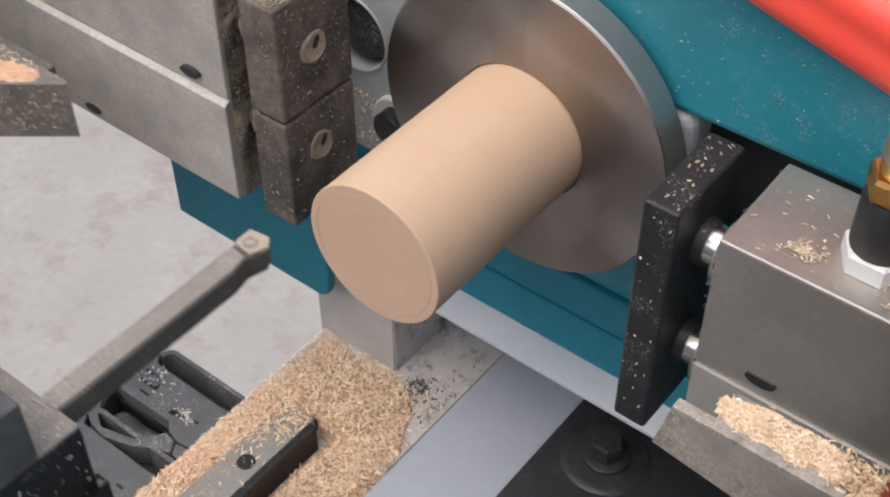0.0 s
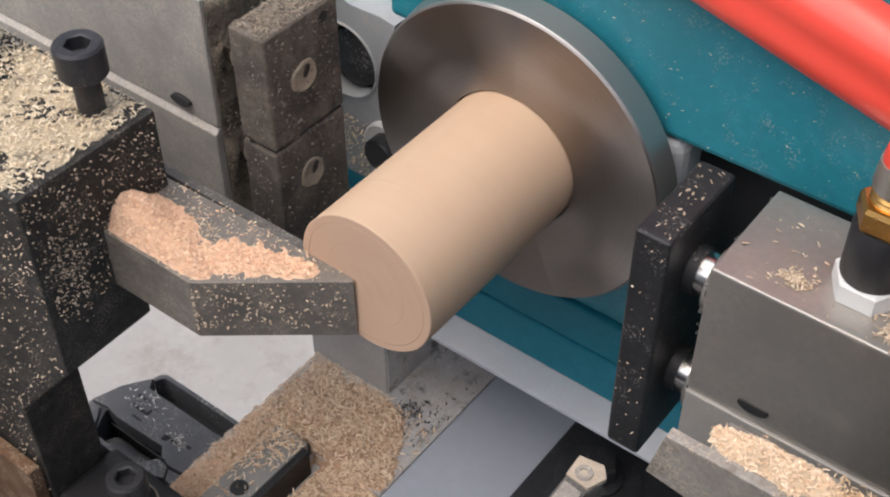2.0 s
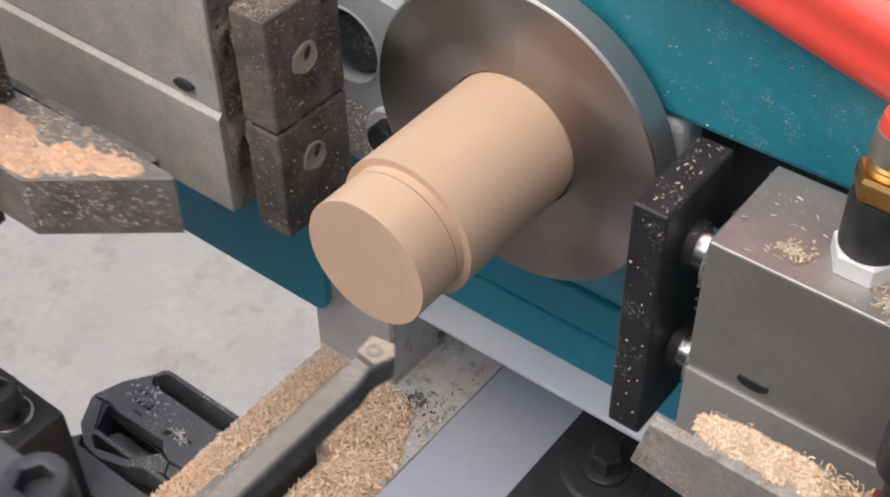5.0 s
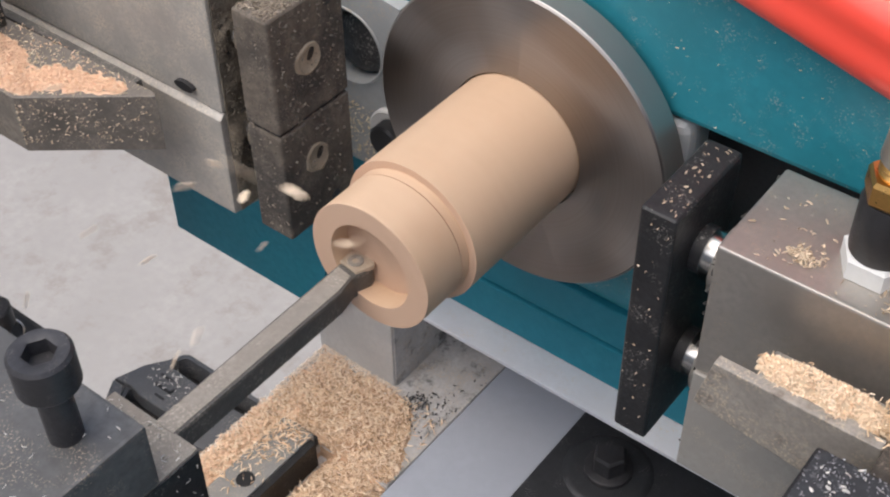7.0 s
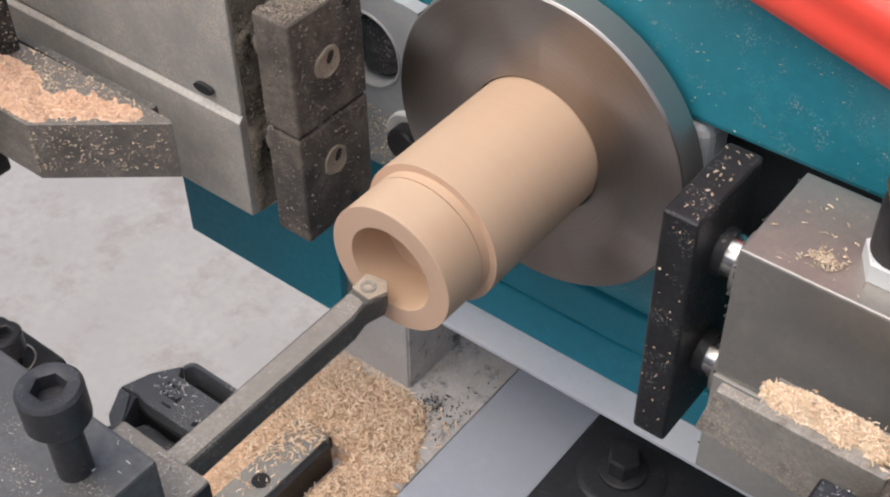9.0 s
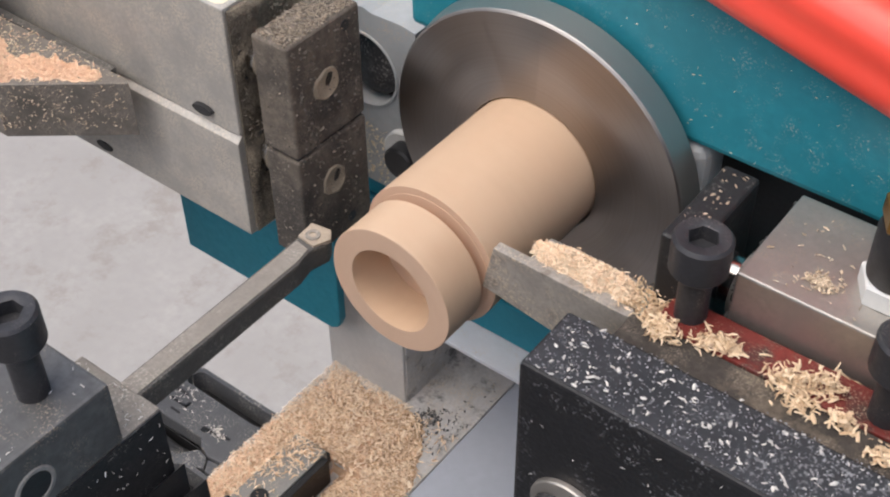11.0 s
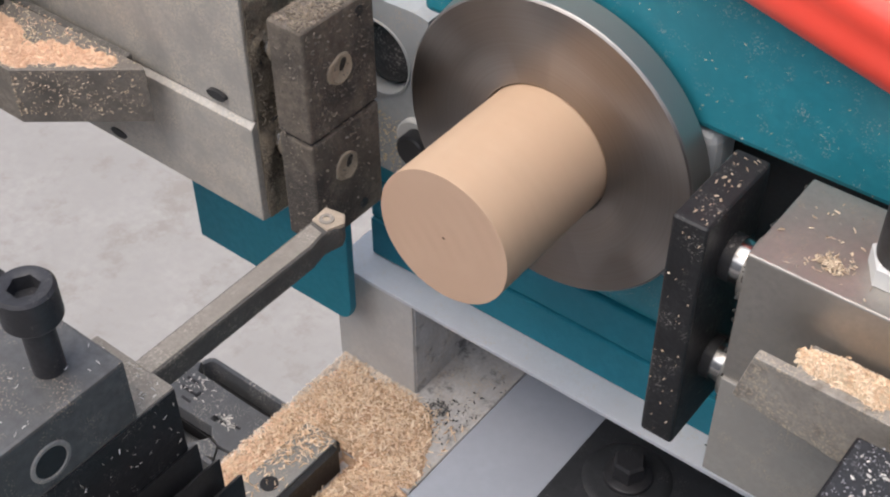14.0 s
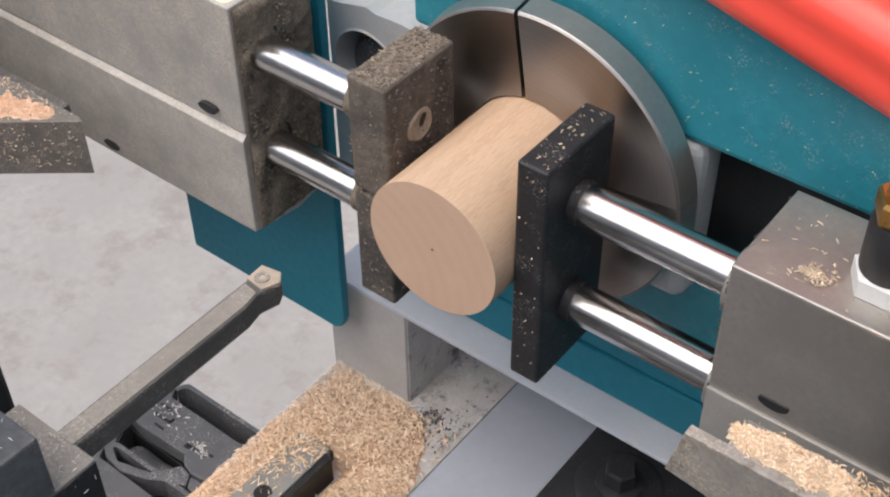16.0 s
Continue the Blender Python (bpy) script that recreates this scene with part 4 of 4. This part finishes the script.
def boring_tool():
    """Origin: the insert's screw; the bar's top lies at -8."""
    bt = thing("boring_tool", "steel boring bar clamped in a black holder by cap screws", "lathe tool")
    # the bar's body holds flank shade in its colour, under a lighter top plate
    part("bar", prism_bm([(-4.2, -95), (5.8, -95), (5.8, -14), (4.2, -6), (6.4, 2), (4.0, 6.5), (-4.4, 5.5), (-4.6, 0)], -19.0, -8, 1.4), "shaded_steel", bt)
    part("bar_top", prism_bm([(-3.2, -94), (4.6, -94), (4.6, -14), (3.2, -6), (-3.4, -5)], -8.1, -7.75, 0.1), "dusty_top", bt, "grey dusted top of the bar, lightened as lit")
    insert = part("insert", prism_bm([(-4.5, -3), (4, -4), (6.9, 3), (3.6, 7), (-5, 5.6)], -9.2, -7.2, 0.3), "insert", bt, "dust-coloured cutting insert")
    part("insert_screw", lathe_bm([(0, -7.3), (1.3, -7.3), (1.5, -6.7), (2.9, -6.7), (3.1, -7.3)], (0, 0.5, 0), seg=24), "dusty_top", insert)
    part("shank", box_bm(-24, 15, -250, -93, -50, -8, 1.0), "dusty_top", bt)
    # thin black plate puts the flank's shade into colour
    part("shaded_shank_side", box_bm(15.05, 15.7, -250, -93.5, -50, -8.6, 0.3), "black", bt, "black speckled side with shade in its colour")
    part("holder", box_bm(-58, 15.8, -260, -109.5, -7.8, 20, 1.2), "dark_holder", bt, "grey dusty clamp block")
    part("holder_base", box_bm(-58, -24.5, -260, -109.5, -60, -8.2, 1.0), "holder", bt)
    # flat black disc and paler rim paint the hole's shade and lit edge
    bore = part("bore", lathe_bm([(0, 15.9), (6.2, 15.95), (6.4, 15.7)], (0, -143, 3), "x", 28), "black_plain", bt, "black disc for the threaded hole's shaded depth")
    part("bore_rim", lathe_bm([(5.8, 15.9), (6.2, 16.3), (7.4, 16.2), (7.8, 15.7)], (0, -143, 3), "x", 28), "dark_steel", bore, "rim of the hole, paler for its lit edge")
    socket_screw("clamp_screw", bt, -0.5, -125.5, 20, 56, 9.4)
    for k in range(3):
        x = 17 + 11 * k
        fin = part("fin", prism_bm([(x - 2.2, -42), (x, -40), (x, -120), (x - 2.2, -120)], -150, -90, 0.3, "y"), "black_plain", bt, "thin black wiper fin")
        part("dust_wedge", prism_bm([(x - 8.4, -52), (x - 2.3, -45), (x - 2.3, -120), (x - 8.4, -120)], -150, -91, 0.3, "y"), "dark_steel", fin, "dust packed behind the fin")

    def spot(rng):
        k = rng.random()
        if k < 0.4:
            return rng.uniform(-56, 14), rng.uniform(-200, -112), 20.4
        if k < 0.7:
            return rng.uniform(-23, 14), rng.uniform(-110, -95), -7.6
        return 16.1, rng.uniform(-190, -95), rng.uniform(-48, -10)

    chips("chips", 220, spot, "chip_white", bt, "pale chips", (0.4, 2.0), 41)
    return bt


BORER = boring_tool()


def parting_tool():
    """Origin: the blade's lower cutting corner on the carriage's rest line."""
    pt = thing("parting_tool", "steel parting blade in a black holder littered with chips", "lathe tool")
    part("blade", prism_bm([(0, 3.2), (4.5, 24), (58, 24), (58, -5)], -34.6, -30.4, 0.4, "y"), "blade", pt, "scratched steel parting blade")
    part("blade_support", prism_bm([(14, 3.5), (17, 23.6), (54, 23.6), (54, 3.5)], -30.3, -18, 0.5, "y"), "blade", pt)
    part("holder", box_bm(44, 320, -76, -48.6, -190, 30, 1.4), "holder_wall", pt, "black holder wall speckled with chips")
    part("shank", box_bm(58.5, 320, -48.2, -33, 4, 25.5, 1.0), "shank_dirt", pt)
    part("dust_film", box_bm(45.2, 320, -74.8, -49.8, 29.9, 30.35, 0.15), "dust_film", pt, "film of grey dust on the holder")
    part("red_carrier", box_bm(66, 320, -32.7, -17.4, 4, 26, 0.8), "red_dark", pt, "worn dark red carrier")
    part("carrier_base", box_bm(48, 320, -48.2, -34, -190, 3.6, 1.0), "black_plain", pt)
    socket_screw("clamp_screw", pt, 74, -23, 25, 60, 9.6)
    socket_screw("clamp_screw", pt, 141, -25, 25, 60, 9.6)
    part("washer", lathe_bm([(6, -76.2), (6, -78.4), (13.5, -78.4), (14, -77.8), (14, -76.2)], (66, 0, -28), "y", 48), "steel", pt, "bright steel washer")
    part("bolt", lathe_bm([(0, -82), (8, -82), (9, -81), (9, -78.5)], (63, 0, -30), "y", 40), "screw", pt)

    def pile(x, y):
        n1 = noise.noise((x * 0.16, y * 0.2, 5.0))
        return 21.4 + (7.5 + 2.5 * n1) * math.exp(-((y + 25 + 2.0 * n1) / 5.5) ** 2 - ((x - 36 - 3 * n1) / 19) ** 4)

    part("sawdust_pile", heap_bm(13, 57, -33, -16, pile, 50, 24, 0.7, 11.0, 22.0, cut=23.2), "pale_bed", pt, "ridge of sawdust on the blade", "stuff")

    def on_pile(rng):
        while True:
            x, y = rng.uniform(14, 56), rng.uniform(-32, -17)
            if pile(x, y) > 23.4 or rng.random() < 0.03:
                return x, y, max(23.7, pile(x, y)) + 0.4

    chips("sawdust", 1700, on_pile, "chip", pt, "sawdust", (0.7, 2.2), 51)

    chips("spill", 520, lambda rng: (rng.uniform(52, 70), rng.uniform(-33, -17), 22 - 3 * rng.random() + 4 * math.exp(-((rng.uniform(52, 70) - 56) / 6) ** 2)), "shaving", pt, "sawdust spilt behind the blade", (0.8, 3.2), 57)
    part("spill_bed", box_bm(58.5, 65.8, -32.7, -17.4, 4, 20, 1.5), "sawdust_bed", pt, "packed dust behind the blade")

    def clots(rng):
        cx, cy, s, hi = rng.choice(((70, -34, 3.0, 4), (72, -37, 2.4, 3), (85, -31, 2.6, 3), (91, -29, 2.0, 3), (112, -32, 3.4, 6), (117, -29, 4.0, 7), (114, -33, 2.6, 6), (123, -25, 3.0, 5), (119, -37, 3.0, 2), (133, -36, 2.6, 3), (147, -40, 2.4, 3)))
        return cx + rng.gauss(0, s), cy + rng.gauss(0, s * 0.7), 26 + hi * abs(rng.gauss(0, 0.5))

    chips("shavings", 900, clots, "shaving", pt, "clots of curled shavings", (1.2, 4.4), 52, width=(0.14, 0.40))

    def top(rng):
        return rng.uniform(45, 200), rng.uniform(-75, -49), 30.7

    chips("chips", 240, top, "chip_white", pt, "pale flakes on the holder", (0.4, 2.2), 53, width=(0.2, 0.8))
    chips("fine_dust", 1600, top, "chip_slate", pt, "fine grey dust on the holder", (0.25, 0.9), 58, width=(0.3, 0.9))
    chips("chips", 12, top, "chip_white", pt, "larger pale splinters on the holder", (2.5, 5.5), 56, width=(0.2, 0.4))
    chips("specks", 70, lambda rng: (rng.uniform(46, 180), -76.3, rng.uniform(-70, 28)), "chip_white", pt, "clinging specks", (0.7, 2.0), 54)
    return pt


PARTER = parting_tool()


def flying_chips():
    """Chips thrown out of the bore, each with its own throw: moment, speed (m/s)."""
    throws = []
    rng = random.Random(77)
    for k in range(84):
        late = k >= 76
        t0 = 7.62 + 0.09 * (k - 76) if late else 6.60 + 0.0132 * k
        s = rng.uniform(0.7, 1.2) if late else rng.uniform(0.6, 1.5)
        outline = [(-2.2, -0.8), (0, -1.3), (2.4, -0.4), (2.0, 0.9), (-0.4, 1.2), (-2.0, 0.6)]
        bm = prism_bm([(p * s, q * s) for p, q in outline], -0.3 * s, 0.4 * s, 0)
        ob = tagged(part("wood_chip", bm, "chip_pale" if late else "chip"), "small pale wood chip thrown from the bore", "wood chip", "flying wood chips")
        fast = rng.uniform(0.35, 0.7) if late else rng.uniform(0.5, 1.4)
        up = rng.uniform(-0.3, 0.25) if late else rng.uniform(-0.1, 0.75)
        throws.append((ob, t0, (-fast * math.cos(up), rng.uniform(-0.35, 0.1), fast * math.sin(up)), rng.uniform(0, 360)))
    return throws


THROWS = flying_chips()


# ---- what moves ----
def spin_angles():
    """Spindle angle for each thirtieth of a second: full speed, run down, still with the wide slots nearly upright, then creeping back."""
    steps = [84.0] * 436 + [84.0 * (1 - (k + 1) / 12) for k in range(12)]
    a = [0.0]
    for s in steps:
        a.append(a[-1] + s)
    end = a[-1]
    return [v - end - 4.9 for v in a]


# carriage travel along the spindle (seconds, mm)
CARRIAGE = ((0, 0), (2.7, 0), (3, 4.3), (3.5, 12.8), (4, 22), (4.17, 24), (4.5, 4.9), (4.7, 1), (5.3, -14), (6, -11), (6.6, 13), (7, 24.5), (7.5, 33), (8, 33.2), (8.5, 32.9), (8.75, 24), (9, 12.4), (9.25, 14), (9.8, 30.6), (14, 30.6), (14.25, 8), (14.5, -2.2), (16, -2.2))


def between(table, t):
    for (t0, v0), (t1, v1) in zip(table, table[1:]):
        if t <= t1:
            return v0 + (v1 - v0) * max(0.0, (t - t0) / (t1 - t0))
    return table[-1][1]


TURN_X = ((0, -163), (0.25, -113), (0.5, -60), (0.7, -25), (1, -21.2), (1.5, -12.9), (2, -4.2), (2.2, -2.5), (2.5, -10.1), (2.72, -25.6), (3, -26.4), (3.5, -26.8), (4, -27), (4.5, -28.5), (4.7, -37), (5.3, -128), (6, -134), (6.6, -134), (7, -133.4), (7.5, -134.1), (8, -124.4), (8.5, -115.3), (8.75, -118), (9, -122.4), (9.25, -136), (9.8, -167.5), (11.3, -167.6), (14, -167), (14.5, -164.6), (16, -164.6))
BORE_XY = ((0, -44.9, -40.8), (0.25, 2, -40.6), (0.5, 50.7, -40.4), (0.7, 83, -40.5), (1, 87.3, -40.6), (1.5, 95, -40.4), (2, 103.4, -40.3), (2.2, 105, -40.3), (2.5, 97.5, -40.3), (2.72, 83.5, -40), (3, 82.9, -36.3), (3.5, 83.1, -28.4), (4, 83.1, -19.8), (4.17, 83, -18), (4.5, 81.5, -35.4), (4.7, 71, -39), (5.3, -8, -56), (6, -11, -52), (6.6, -11, -30), (7, -11, -19), (7.5, -11, -8), (8, -5.6, -6.4), (8.5, 2, -9), (8.75, -2, -20), (9, -5.5, -29.8), (9.25, -20, -30), (9.8, -47, -13), (11.5, -47.1, -12.9), (14, -46.6, -12.9), (14.25, -46, -34), (14.5, -45.4, -44.7), (16, -45.4, -44.5))
PART_X = ((0, 121.3), (10.3, 121.3), (10.8, 40), (11.1, 25), (11.5, 20.6), (12, 14.2), (12.5, 8.4), (12.95, 2.8), (13.3, 3.5), (13.4, 14), (13.5, 36.5), (13.6, 68), (13.8, 115), (14, 121.3), (16, 121.3))


def motions():
    ang = spin_angles()
    spin = [(k / FPS, pose(0, 0, 0, 0, a, 0)) for k, a in enumerate(ang)]
    rest = [(15.5, pose(0, 0, 0, 0, -6.8, 0)), (16.0, pose(0, 0, 0, 0, -8.3, 0))]
    walk(CHUCK, spin + rest)
    walk(BLANK, spin + rest)
    off = int(12.9 * FPS)
    last = ang[off]
    fall = [(12.94, (0.006, -0.008, -0.012)), (13.0, (0.045, -0.03, -0.10)), (13.1, (0.075, -0.05, -0.21)), (13.4, (0.10, -0.32, -0.7)), (13.55, (0.10, -0.36, -0.9735)), (16.0, (0.10, -0.36, -0.9735))]
    walk(RING, spin[:off + 1] + [(t, pose(*p, 0, last, 0)) for t, p in fall])
    y = lambda v: pose(0, v * MM, 0)
    walk(SHELL, [(0, y(0)), (2.7, y(0)), (3, y(4.2)), (3.5, y(12.7)), (4, y(21.9)), (4.15, y(23.7)), (16, y(23.7))])
    walk(CORE, [(0, y(0)), (6.3, y(0)), (7, y(9)), (7.5, y(18.8)), (12.9, y(18.8)), (12.97, y(24.4)), (16, y(24.4))])
    walk(FILL, [(0, y(0)), (10.7, y(0)), (11.1, y(4.3)), (16, y(4.3))])
    walk(NECK, [(0, y(0)), (12.9, y(0)), (12.97, y(4.6)), (16, y(4.6))])
    for ob, t0, v, turn in THROWS:
        at = Vector((-0.012, -0.0205, 0.002))
        seat = Matrix.Translation((-0.008, 0.02, 0.002))
        rows = [(0, seat), (t0 - 0.04, seat), (t0, Matrix.Translation(at))]
        for k in range(1, 16):
            s = k * 0.04
            p = at + Vector(v) * s + Vector((0, 0, -4.9 * s * s))
            p.z = max(p.z, -0.999)
            rows.append((t0 + s, pose(*p, 35 * k, turn, 25 * k)))
        rows.append((16, rows[-1][1]))
        walk(ob, rows)
    times = sorted({t for t, _ in CARRIAGE} | {t for t, _ in TURN_X})
    walk(TURNER, [(t, pose(between(TURN_X, t) * MM, (-24.6 + between(CARRIAGE, t)) * MM, 0)) for t in times])
    walk(BORER, [(t, pose(a * MM, b * MM, 0)) for t, a, b in BORE_XY])
    times = sorted({t for t, _ in CARRIAGE} | {t for t, _ in PART_X})
    walk(PARTER, [(t, pose(between(PART_X, t) * MM, between(CARRIAGE, t) * MM, 0)) for t in times])
    # the chain's upper run follows the carriage at half its travel
    walk(CHAIN, [(t, pose(0, v * 0.5 * MM, 0)) for t, v in CARRIAGE])
    for jw, wide, shut in ((JAW_L, -75.5, -29.6), (JAW_R, 84.4, 29.6)):
        mid = wide + (shut - wide) * 0.85
        walk(jw, [(t, pose(v * MM, 0, 0)) for t, v in ((0, wide), (15.7, wide), (15.8, mid), (15.87, shut), (16, shut))])


motions()
